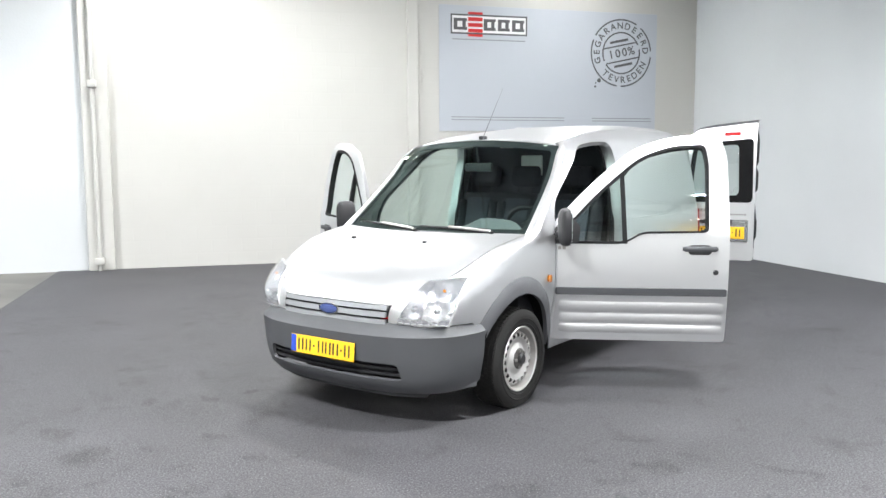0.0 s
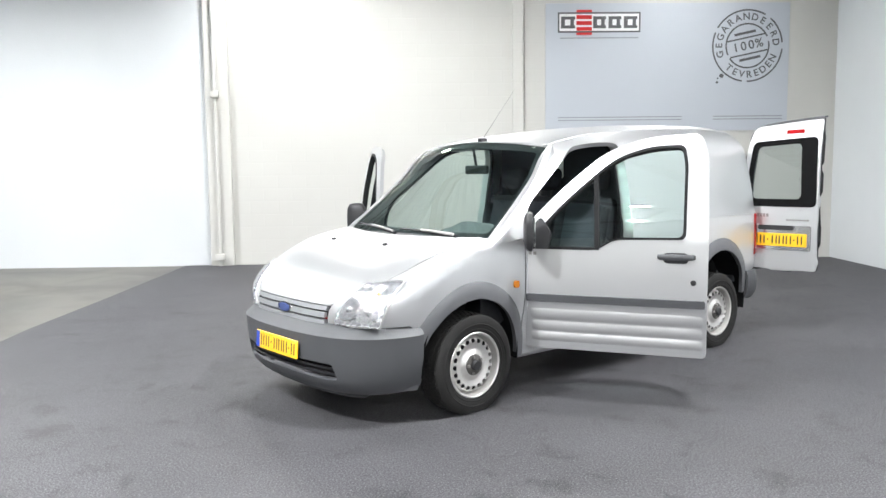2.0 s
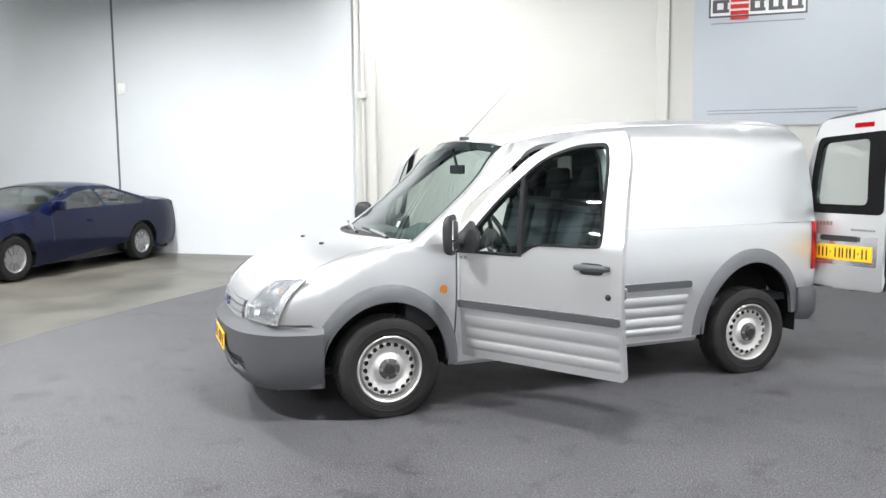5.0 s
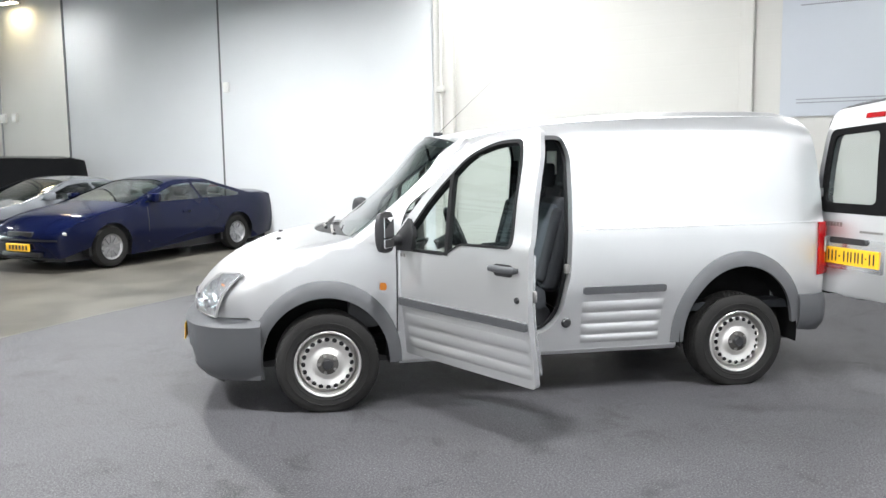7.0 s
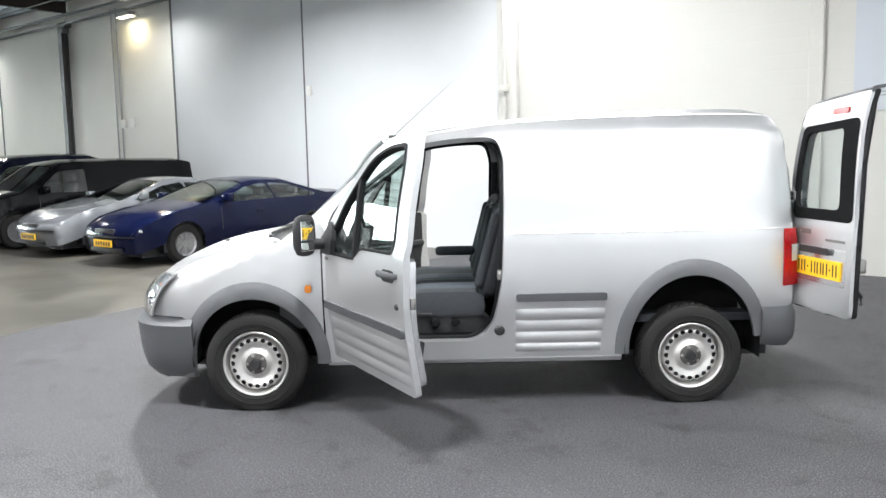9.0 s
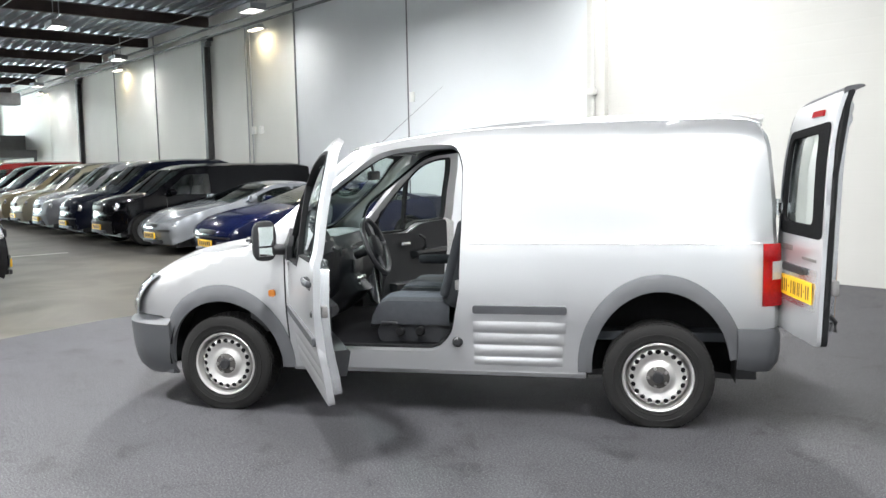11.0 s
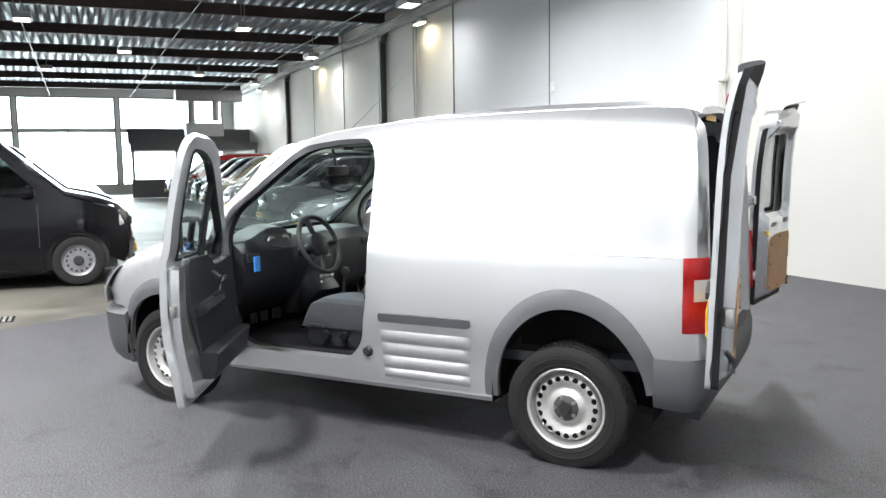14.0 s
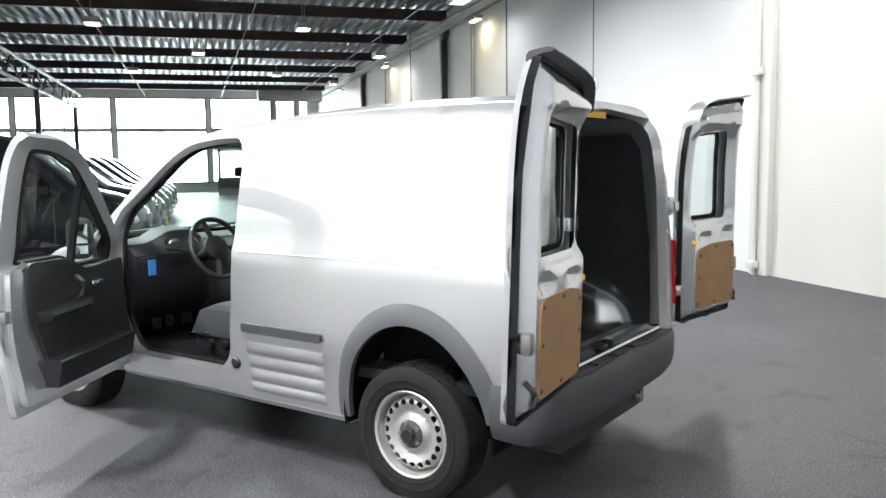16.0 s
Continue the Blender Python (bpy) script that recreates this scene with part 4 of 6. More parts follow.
FLARE = mat("flare_plastic", (0.098, 0.100, 0.106), 0.52, 0, 0.08, 4, 0.15, 600, spec=0.4)
for s in (1, -1):
    m = None if s > 0 else FLIP
    part("body_side", sheet(body_poly(), side(), 0.06, 0.035, (0, 1, 0), [rounded(OPENING, 0.05)]), SILVER, van, "plain silver side panel", m=m)
    seal_in = [(x, z) for x, z in rounded([(p[0] * 0.965 + 0.0105, 1.05 + (p[1] - 1.05) * 0.975, *(p[2:])) for p in OPENING], 0.05)]
    part("door_seal", sheet(rounded(OPENING, 0.05), side(-0.088), 0.06, 0.02, (0, 1, 0), [seal_in]), SEAL, van, m=m)
    ring_ = dense(rounded(OPENING, 0.05), 0.06)
    part("door_jamb", loft([[(x, yS(x, z) - o, z) for x, z in ring_] for o in (0.001, 0.02, 0.06, 0.095)], caps=False), SILVER, van, m=m)
    part("door_striker", block(-0.225, -0.195, yS(-0.23, 0.83) - 0.065, yS(-0.23, 0.83) - 0.03, 0.80, 0.86, 0.006), BOLT, van, m=m)
    part("seat_belt", loft([[(x, 0.715 - 0.03 * k, z), (x + 0.045, 0.715 - 0.03 * k, z), (x + 0.045, 0.712 - 0.03 * k, z), (x, 0.712 - 0.03 * k, z)] for x, k, z in ((-0.30, 0.0, 1.52), (-0.29, 0.3, 1.2), (-0.27, 0.5, 0.9), (-0.24, 0.3, 0.55))]), BLACK, van, "dark seat belt beside the door post", m=m)
    for name, cx, ox, oz, ix, iz, cz in (("wheel_arch_trim", -1.412, 0.479, 0.567, 0.395, 0.468, 0.345), ("wheel_arch_trim", 1.340, 0.474, 0.523, 0.394, 0.417, 0.30)):
        out = arc(cx, cz, ox, oz, -4 if cx < 0 else 0, 172 if cx < 0 else 182, 36)
        inn = arc(cx, cz, ix, iz, 172 if cx < 0 else 182, -4 if cx < 0 else 0, 36)
        if cx > 0:      # the front trim runs down beside the bumper as a skirt
            inn, out = inn + [(cx + ix + 0.006, 0.205)], [(cx + ox + 0.018, 0.205)] + out

        def bulge(x, z, cx=cx, cz=cz, ox=ox, oz=oz):
            r = math.hypot((x - cx) / ox, (z - cz) / oz)
            k = min(1, max(0, (1 - r) / 0.10))
            return (x, yS(x, max(z, 0.3)) + 0.004 + 0.022 * math.sin(k * math.pi / 2), z)
        part(name, sheet(out + inn, bulge, 0.045, 0.03, (0, 1, 0)), FLARE, van, "grey plastic wheel arch trim", m=m)
        part("wheel_well", wheel_well(cx, 0.395 if cx > 0 else 0.425, s), WELL, van)
    # lower ribs and rubbing strip behind the door
    for z0, z1, xa, xb in ((0.545, 0.615, -0.305, -0.865), (0.470, 0.538, -0.305, -0.855), (0.395, 0.463, -0.305, -0.845), (0.335, 0.388, -0.305, -0.845)):
        part("rib", rib(xa, xb, z0, z1), SILVER, van, m=m, crease=60)
    part("rubbing_strip", sheet(rounded([(-0.308, 0.665), (-0.308, 0.713), (-0.872, 0.713), (-0.872, 0.665)], 0.015), side(0.018), 0.04, 0.02, (0, 1, 0)), PLASTIC, van, "dark grey rubbing strip", m=m)
    cap = lathe([(0.0, 0.022), (0.022, 0.02), (0.03, 0.012), (0.034, 0.0)], 20, "y")
    part("jack_plug", cap, BLACK, van, m=(Matrix.Identity(4) if s > 0 else FLIP) @ pose(-0.205, yS(-0.205, 0.478), 0.478))
    part("sill", loft([[(x, y, z) for y, z in ((0.70, 0.33), (0.778, 0.338), (0.780, 0.29), (0.762, 0.262), (0.70, 0.262))] for x in np.linspace(-0.98, 0.88, 10)]), SILVER, van, m=m)
    part("sill_tread", sheet([(0.80, 0.65), (-0.12, 0.65), (-0.12, 0.79), (0.80, 0.79)], lambda x, y: (x, y, 0.409), 0.1, 0.01, (0, 0, 1)), SILVER_IN, van, m=m)
    # waist crease
    part("waist_line", sheet([(-0.29, 1.088), (-0.29, 1.097), (-1.95, 1.097), (-1.95, 1.088)], side(0.002), 0.02, 0.004, (0, 1, 0)), SILVER, van, m=m)
    # indicator repeater, hinge bits on the door post
    part("side_indicator", sheet(rounded([(0.962, 0.748), (0.962, 0.796), (1.005, 0.796), (1.005, 0.748)], 0.018), side(0.012), 0.01, 0.012, (0, 1, 0)), AMBER, van, "orange side indicator", m=m)
    # corner post and tail lamp
    post = [(0.665, 0.60)] + [(0.66 if z < 1.45 else 0.66 - (z - 1.45) * 0.22, float(z)) for z in np.linspace(0.8, 1.70, 8)] + [(0.59, 1.755), (0.0, 1.79), (0.0, 1.825)]
    post += [(max(0.0, yS(xr(z) + 0.03, z) - 0.002), float(z)) for z in np.linspace(1.775, 0.60, 14)]

    def rear_face(y, z, off=0.0):
        w = yS(xr(z) + 0.03, z)
        e = max(0, (abs(y) - (w - 0.07)) / 0.07)
        return (xr(z) + 0.035 * min(1, e) ** 2 - off, y, z)
    part("rear_post", sheet(post, rear_face, 0.05, 0.05, (-1, 0, 0)), SILVER, van, m=m)
    def lamp_row(z, off=0.0):
        return [(-1.968, yS(-1.968, z) + off, z), (-1.970, yS(-1.968, z) + 0.010 + off, z), (-1.99, yS(-1.99, z) + 0.012 + off, z), (-2.02, yS(-2.02, z) + 0.010 + off, z), (-2.05 - off, yS(-2.04, z), z), (xr(z) - 0.012 - off, 0.775, z), (xr(z) - 0.014 - off, 0.752, z), (xr(z), 0.75, z)]
    tl = part("tail_lamp", join(loft([lamp_row(z, o) for z, o in ((0.730, -0.006), (0.740, 0.0), (0.80, 0.0), (0.875, 0.0), (0.882, -0.003), (0.988, -0.003), (0.995, 0.0), (1.03, 0.0), (1.078, 0.0), (1.087, -0.006))], False, False)), RED, van, "red tail lamp with clear middle band", m=m)
    part("clear_band", loft([lamp_row(z, 0.004)[3:7] for z in (0.884, 0.935, 0.986)], False, False), CLEARL, tl, "clear reversing lamp", m=m)
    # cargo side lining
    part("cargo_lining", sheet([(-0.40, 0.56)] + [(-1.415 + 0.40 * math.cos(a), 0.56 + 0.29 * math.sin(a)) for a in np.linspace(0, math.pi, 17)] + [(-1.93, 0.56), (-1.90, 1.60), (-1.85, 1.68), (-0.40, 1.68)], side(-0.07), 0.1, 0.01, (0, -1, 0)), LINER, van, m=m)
    secs_ = []
    for x in np.linspace(-1.86, -0.97, 19):
        k = math.sqrt(max(0.0, 1 - ((x + 1.415) / 0.445) ** 2)) + 0.02
        secs_.append([(x, 0.785 - 0.24 * min(1, k * 1.25) * math.cos(a) ** 0.5, 0.555 + 0.33 * k * math.sin(a)) for a in np.linspace(0, math.pi / 2, 9)])
    box_ = loft(secs_, close=False, caps=False)
    part("wheel_box", box_, SILVER_IN, van, "bare metal wheel box", m=m)

roof = [(0.0, -1), (1.0, -1), (1.0, 1), (0.0, 1)]
part("roof", sheet(roof, roof_pt, 0.045, 0.02, (0, 0, 1)), SILVER, van)
part("roof_lining", sheet([(0.03, -0.93), (0.42, -0.93), (0.42, 0.93), (0.03, 0.93)], lambda s, w: roof_pt(s, w, -0.045), 0.06, 0.01, (0, 0, -1)), TRIM_LIGHT, van)
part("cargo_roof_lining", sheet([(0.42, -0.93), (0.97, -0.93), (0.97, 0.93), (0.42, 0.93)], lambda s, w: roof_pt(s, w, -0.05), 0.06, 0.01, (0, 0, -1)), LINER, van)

for s in (1, -1):
    part("roof_gutter", tube([(x, s * (yS(x, zg(x)) - 0.002), zg(x) + 0.001) for x in np.linspace(0.45, -1.975, 40)], 0.005, 8), SILVER, van)

def pillar(inset):
    """Screen pillar from its foot on the wing up to the roof."""
    rows = []
    for t in [-0.09] + list(np.linspace(0, 1, 15)) + [1.1]:
        tt = min(1, max(0, t))
        px, pz = pillar_line(tt)
        e, p = Vector((edge_x(tt), edge_y(tt) - 0.004, edge_z(tt) + 0.004)), Vector((px, yS(px, pz), pz))
        if t < 0:
            e, p = Vector((1.215, 0.765, 1.045)), Vector((1.16, 0.825, 1.02))
        if t > 1:
            e, p = Vector((0.43, 0.64, 1.668)), Vector((0.36, yS(0.36, 1.67) - 0.03, 1.652))
        n = Vector((0.45, 0.75, 0.45)).normalized()
        rows.append([e.lerp(p, k) + n * (0.026 * math.sin(math.pi * k) + 0.002 - inset) for k in np.linspace(0, 1, 7)])
    return loft(rows, close=False, caps=False)


for s in (1, -1):
    part("screen_pillar", pillar(0.0), SILVER, van, m=None if s > 0 else FLIP)
    part("pillar_trim", pillar(0.03), TRIM_LIGHT, van, m=None if s > 0 else FLIP)
rows = []
for w in np.linspace(-1, 1, 25):
    p = Vector(screen(1.0, w, 0.002))
    q = Vector(roof_pt(0.004, p.y / 0.83, -0.002))
    rows.append([p, p.lerp(q, 0.5) + Vector((0.006, 0, 0.008)), q])
part("screen_header", loft(rows, close=False, caps=False), SILVER, van)

# windscreen with its dark band
part("windscreen", sheet([(0.006, -0.996), (0.99, -0.996), (0.99, 0.996), (0.006, 0.996)], screen, 0.05, 0.0, (1, 0, 1)), GLASS_SCREEN, van, "greenish windscreen")
part("screen_band", sheet([(0.0, -1), (1.0, -1), (1.0, 1), (0.0, 1)], lambda t, w: screen(t, w, -0.004), 0.04, 0.003, (1, 0, 1), [rounded([(0.06, -0.955), (0.93, -0.945), (0.93, 0.945), (0.06, 0.955)], 0.05)]), BLACK, van)
part("cowl", sheet([(1.0, -0.76), (1.0, 0.76), (0.0, 0.76), (0.0, -0.76)], lambda a, y: (cowl_x(y) + 0.01 - a * (cowl_x(y) + 0.03 - 1.15 - 0.055 * (1 - (y / 0.762) ** 2)), y, (1.066 - 0.010 * (y / 0.84) ** 2) - 0.022 * math.sin(a * math.pi)), 0.06, 0.01, (0, 0, 1)), BLACK, van)
for y0, y1, t1 in ((0.62, -0.02, 0.035), (-0.02, -0.62, 0.045)):
    base = Vector(screen(0.0, y0 / 0.80, 0.03)) + Vector((0.07, 0, -0.002))
    tip = Vector(screen(t1, (y1 + 0.02) / 0.80, 0.03)) + Vector((0.05, 0, 0.0))
    mid = [Vector(base).lerp(Vector(tip), k) for k in (0, 0.3, 0.6, 1.0)]
    part("wiper", join(tube(mid, [0.012, 0.01, 0.008, 0.005], 8), tube([Vector(base) + Vector((0.0, -0.05, 0.02)), Vector(tip) + Vector((0, -0.02, 0.0))], 0.007, 6)), BLACK, van, "black windscreen wiper")
    part("wiper_arm", tube([Vector(base) + Vector((0.01, -0.02, 0.012)), Vector(mid[1]) + Vector((0.012, 0, 0.014)), Vector(mid[2]) + Vector((0.012, 0, 0.014))], 0.009, 8), STEEL, van)
for y in (0.30, -0.30):
    part("washer_jet", block(1.60, 1.63, y - 0.012, y + 0.012, nose_z(s_at(1.61, y)) - 0.003, nose_z(s_at(1.61, y)) + 0.012, 0.004, 1), BLACK, van)
part("aerial", join(tube([(0.48, 0, 1.70), (0.47, 0, 1.735), (0.044, -0.10, 2.118)], [0.008, 0.0022, 0.0006], 8), block(0.45, 0.515, -0.02, 0.02, 1.70, 1.732, 0.008)), BLACK, van, "thin black roof aerial")

# ---- wheels ----
HUBDARK = mat("dark_hub", (0.09, 0.085, 0.08), 0.6, 0.5, 0.2, 40)


def wheel(x, s):
    m = pose(x, 0.836 * s, WZ) @ (Matrix.Identity(4) if s > 0 else pose(0, 0, 0, 0, 0, 180))
    tyre = [(0.20, -0.175), (0.25, -0.19), (0.29, -0.185), (0.312, -0.17), (0.318, -0.14), (0.318, -0.085), (0.3175, -0.03), (0.312, 0.000), (0.295, 0.014), (0.255, 0.018), (0.215, 0.010), (0.199, 0.0), (0.197, -0.02), (0.197, -0.16), (0.20, -0.175)]
    tr = lathe(tyre, 72)
    for v in tr.verts:      # flattened where it bears on the floor
        if v.co.z < -WZ + 0.001:
            v.co.z = -WZ + 0.001
    tread = bmesh.new()
    for k in range(64):
        for j, a in enumerate((-0.150, -0.118, -0.085, -0.052, -0.020)):
            t = 2 * math.pi * (k + 0.5 * (j % 2)) / 64
            c, sn = math.cos(t), math.sin(t)
            w_ = 0.0115
            top, low_ = (0.3215 if 0 < j < 4 else 0.3195), 0.312
            vs = []
            for r in (low_, top):
                for e, y in ((-w_, a - 0.0135), (w_, a - 0.0125), (w_, a + 0.0135), (-w_, a + 0.0125)):
                    vs.append(tread.verts.new((r * c - e * sn, y, r * sn + e * c)))
            for q in ((4, 5, 6, 7), (0, 1, 5, 4), (1, 2, 6, 5), (2, 3, 7, 6), (3, 0, 4, 7)):
                tread.faces.new([vs[i] for i in q])
    for v in tread.verts:
        v.co.z = max(v.co.z, -WZ)
    bmesh.ops.recalc_face_normals(tread, faces=tread.faces)
    rim_d = spline([(0.0, 0.0), (0.05, 0.002), (0.075, -0.012), (0.10, -0.028), (0.125, -0.018), (0.145, -0.010), (0.165, -0.018), (0.178, -0.05), (0.19, -0.075)])
    holes = [[(0.150 * math.cos(a) + 0.0165 * math.cos(b), 0.150 * math.sin(a) + 0.0165 * math.sin(b)) for b in np.linspace(0, 2 * math.pi, 10)[:-1]] for a in np.linspace(0, 2 * math.pi, 21)[:-1]]
    disc = sheet(arc(0, 0, 0.186, 0.186, 0, 355, 71), lambda a, b: (a, rim_d(math.hypot(a, b)), b), 0.014, 0.004, (0, 1, 0), holes)
    ring = lathe([(0.178, -0.06), (0.186, -0.045), (0.190, -0.01), (0.192, 0.004), (0.202, 0.010), (0.2065, 0.006), (0.2065, -0.004), (0.199, -0.012), (0.195, -0.06), (0.178, -0.06)], 64)
    w = part("wheel", join(disc, ring), STEEL, van, "silver steel wheel with round holes", m=m)
    ty = part("tyre", tr, RUBBER, w, "worn black tyre", m=m)
    part("sidewall_ring", join(lathe([(0.252, 0.0175), (0.254, 0.0205), (0.259, 0.0205), (0.261, 0.0175)], 64, cap=False), lathe([(0.222, 0.011), (0.224, 0.0145), (0.228, 0.0145), (0.230, 0.0135)], 64, cap=False)), RUBBER, w, m=m)
    part("tread", tread, RUBBER, w, m=m, smooth=False)
    part("hub_plate", lathe([(0.0, 0.006), (0.045, 0.006), (0.066, -0.003), (0.068, -0.012)], 24), HUBDARK, w, m=m)
    part("wheel_drum", lathe([(0.0, -0.06), (0.17, -0.06), (0.17, -0.14), (0.0, -0.14)], 32), BLACK, w, m=m)
    part("hub_cap", lathe([(0.0, 0.026), (0.028, 0.026), (0.034, 0.018), (0.037, -0.004)], 20), BLACK, w, m=m)
    for k in range(5):
        a = 2 * math.pi * k / 5
        part("wheel_bolt", lathe([(0.0, 0.014), (0.008, 0.014), (0.0105, 0.010), (0.0105, -0.004)], 6), BOLT, w, m=m @ pose(0.054 * math.cos(a), 0, 0.054 * math.sin(a)))


for x in (FX, RX):
    for s in (1, -1):
        wheel(x, s)
part("underbody", join(block(-2.0, 1.95, -0.50, 0.50, 0.22, 0.40), block(-0.92, 0.86, -0.73, 0.73, 0.25, 0.395)), BLACK, van, smooth=False)
part("exhaust", tube([(-0.9, -0.3, 0.24), (-1.7, -0.35, 0.26), (-2.02, -0.42, 0.27)], 0.03, 10), BOLT, van)

# ---- front doors ----
DOOR = [(0.895, 0.335, 0.03), (0.895, 1.03, 0.02), (0.87, 1.15, 0.04), (0.62, 1.405, 0.15), (0.36, 1.625, 0.16), (0.10, 1.70, 0.1), (-0.195, 1.712, 0.05), (-0.245, 1.58, 0.06), (-0.258, 1.10, 0.05), (-0.252, 0.335, 0.03)]
WINDOW = [(0.775, 1.00, 0.03), (0.805, 1.09, 0.05), (0.58, 1.335, 0.12), (0.31, 1.565, 0.14), (0.09, 1.635, 0.1), (-0.098, 1.64, 0.04), (-0.120, 1.52, 0.04), (-0.120, 1.075, 0.04), (0.30, 1.068, 0.05), (0.41, 1.0, 0.05)]
HINGE_F, OPEN_F = (0.862, 0.835), 61.2


def scaled(poly, k, c):
    return [(c[0] + (p[0] - c[0]) * k, c[1] + (p[1] - c[1]) * k, *p[2:]) for p in poly]


def front_door(s, angle):
    m = (Matrix.Identity(4) if s > 0 else FLIP) @ turn_about(*HINGE_F, -angle)
    win = rounded(WINDOW, 0.04)
    d = part("front_door", sheet(rounded(DOOR, 0.03), side(0.002), 0.05, 0.035, (0, 1, 0), [win]), SILVER, van, "silver front door standing open", m=m)
    # thick lower case
    case = rounded([(0.86, 0.38, 0.03), (0.86, 1.0, 0.03), (0.42, 0.985), (0.27, 1.045, 0.03), (-0.225, 1.055, 0.03), (-0.225, 0.38, 0.03)], 0.03)
    part("door_case", sheet(case, side(-0.034), 0.08, 0.05, (0, 1, 0)), SILVER_IN, d, m=m)
    trim = rounded([(0.83, 0.43, 0.05), (0.83, 1.0, 0.05), (0.42, 0.985, 0.05), (0.27, 1.06, 0.05), (-0.10, 1.075, 0.05), (-0.10, 0.80, 0.1), (-0.02, 0.62, 0.1), (-0.02, 0.43, 0.05)], 0.04)
    part("door_trim", sheet(trim, lambda x, z: (x, yS(x, z) - 0.098 - 0.018 * max(0, 1 - abs(z - 0.72) / 0.3), z), 0.05, 0.02, (0, -1, 0)), TRIM, d, "dark grey door trim", m=m)
    part("arm_rest", loft([[(x, yS(0.2, 0.8) - 0.10 - b * w, 0.80 + a) for a, b in ((-0.05, 0.0), (-0.03, 0.055), (0.0, 0.07), (0.025, 0.06), (0.03, 0.0))] for x, w in ((0.42, 0.2), (0.38, 0.9), (0.2, 1.0), (-0.02, 1.0), (-0.08, 0.3))]), TRIM, d, m=m)
    part("door_pocket", loft([[(x, yS(0.2, 0.5) - 0.095 - b, 0.52 + a) for a, b in ((-0.08, 0.0), (-0.08, 0.06), (0.05, 0.085), (0.06, 0.075), (0.06, 0.0))] for x in (0.72, 0.5, 0.2, -0.05)]), TRIM, d, m=m)
    part("inner_handle", block(0.44, 0.56, yS(0.5, 0.9) - 0.135, yS(0.5, 0.9) - 0.11, 0.88, 0.915, 0.01), CHROME, d, m=m)
    part("grab_handle", tube([(0.30, 0.735, 0.96), (0.285, 0.69, 0.93), (0.27, 0.69, 0.86), (0.27, 0.73, 0.82)], 0.014, 8), TRIM, d, m=m)
    # window seals, divider and panes
    ring = rounded(scaled(WINDOW, 1.022, (0.2, 1.3)), 0.04)
    part("window_seal", sheet(ring, side(0.006), 0.05, 0.045, (0, 1, 0), [rounded(scaled(WINDOW, 0.965, (0.2, 1.3)), 0.04)]), SEAL, d, m=m)
    part("divider", loft([[(x + e, yS(x, z) + o, z) for e, o in ((-0.014, -0.03), (0.014, -0.03), (0.014, 0.005), (-0.014, 0.005))] for x, z in ((0.410, 0.995), (0.416, 1.12), (0.422, 1.25), (0.428, 1.36), (0.433, 1.456))]), SEAL, d, m=m)
    part("pane", sheet(rounded(scaled(WINDOW, 0.985, (0.2, 1.3)), 0.04), side(-0.018), 0.06, 0.0, (0, 1, 0)), GLASS, d, m=m)
    # ribs and strip
    for z0, z1 in ((0.530, 0.605), (0.455, 0.523), (0.385, 0.448)):
        part("rib", rib(0.845, -0.235, z0, z1), SILVER, d, m=m, crease=60)
    part("rubbing_strip", sheet(rounded([(0.865, 0.652), (0.865, 0.70), (-0.245, 0.70), (-0.245, 0.652)], 0.012), side(0.02), 0.04, 0.022, (0, 1, 0)), PLASTIC, d, "dark grey rubbing strip", m=m)
    # handle, lock, badge
    y = yS(-0.03, 0.95)
    part("door_handle", join(loft([[(x, y + o + 0.012 * math.cos(a), 0.965 + h * math.sin(a)) for a in np.linspace(0, 2 * math.pi, 11)[:-1]] for x, o, h in ((-0.185, 0.0, 0.012), (-0.17, 0.018, 0.018), (-0.075, 0.026, 0.020), (0.025, 0.018, 0.018), (0.04, 0.0, 0.012))])), PLASTIC, d, "grey pull handle", m=m)
    part("handle_bowl", sheet(rounded([(-0.145, 0.925), (-0.145, 0.99), (0.005, 0.99), (0.005, 0.925)], 0.03), side(0.0045), 0.03, 0.006, (0, 1, 0)), BLACK, d, m=m)
    lk = lathe([(0.0, 0.012), (0.014, 0.010), (0.019, 0.0)], 16, "y")
    part("door_lock", lk, BLACK, d, m=m @ pose(-0.175, yS(-0.17, 0.81), 0.81))
    part("trim_badge", bars([(0.80 + 0.03 * k, 0.82 + 0.03 * k, 0.955, 0.975) for k in range(3)], yS(0.85, 0.965) + 0.001, yS(0.85, 0.965) + 0.006), BOLT, d, m=m, smooth=False)
    part("door_latch", block(-0.255, -0.23, yS(0, 0.8) - 0.07, yS(0, 0.8) - 0.04, 0.80, 0.86, 0.006), BOLT, d, m=m)
    # mirror
    secs = []
    for yy, k in ((0.915, 0.35), (0.923, 0.75), (0.94, 0.94), (0.97, 1.0), (1.01, 1.0), (1.045, 0.93), (1.062, 0.72), (1.067, 0.4)):
        secs.append([(0.80 + 0.045 * (1 if math.cos(a) > 0 else 0.35) * k * abs(math.cos(a)) ** 0.7 * (1 if math.cos(a) > 0 else -1), yy, 1.115 + 0.125 * k * abs(math.sin(a)) ** 0.65 * (1 if math.sin(a) > 0 else -1)) for a in np.linspace(0, 2 * math.pi, 25)[:-1]])
    head = m @ turn_about(0.80, 0.99, 20)
    part("mirror_shell", loft(secs), BLACK, d, "black door mirror", m=head)
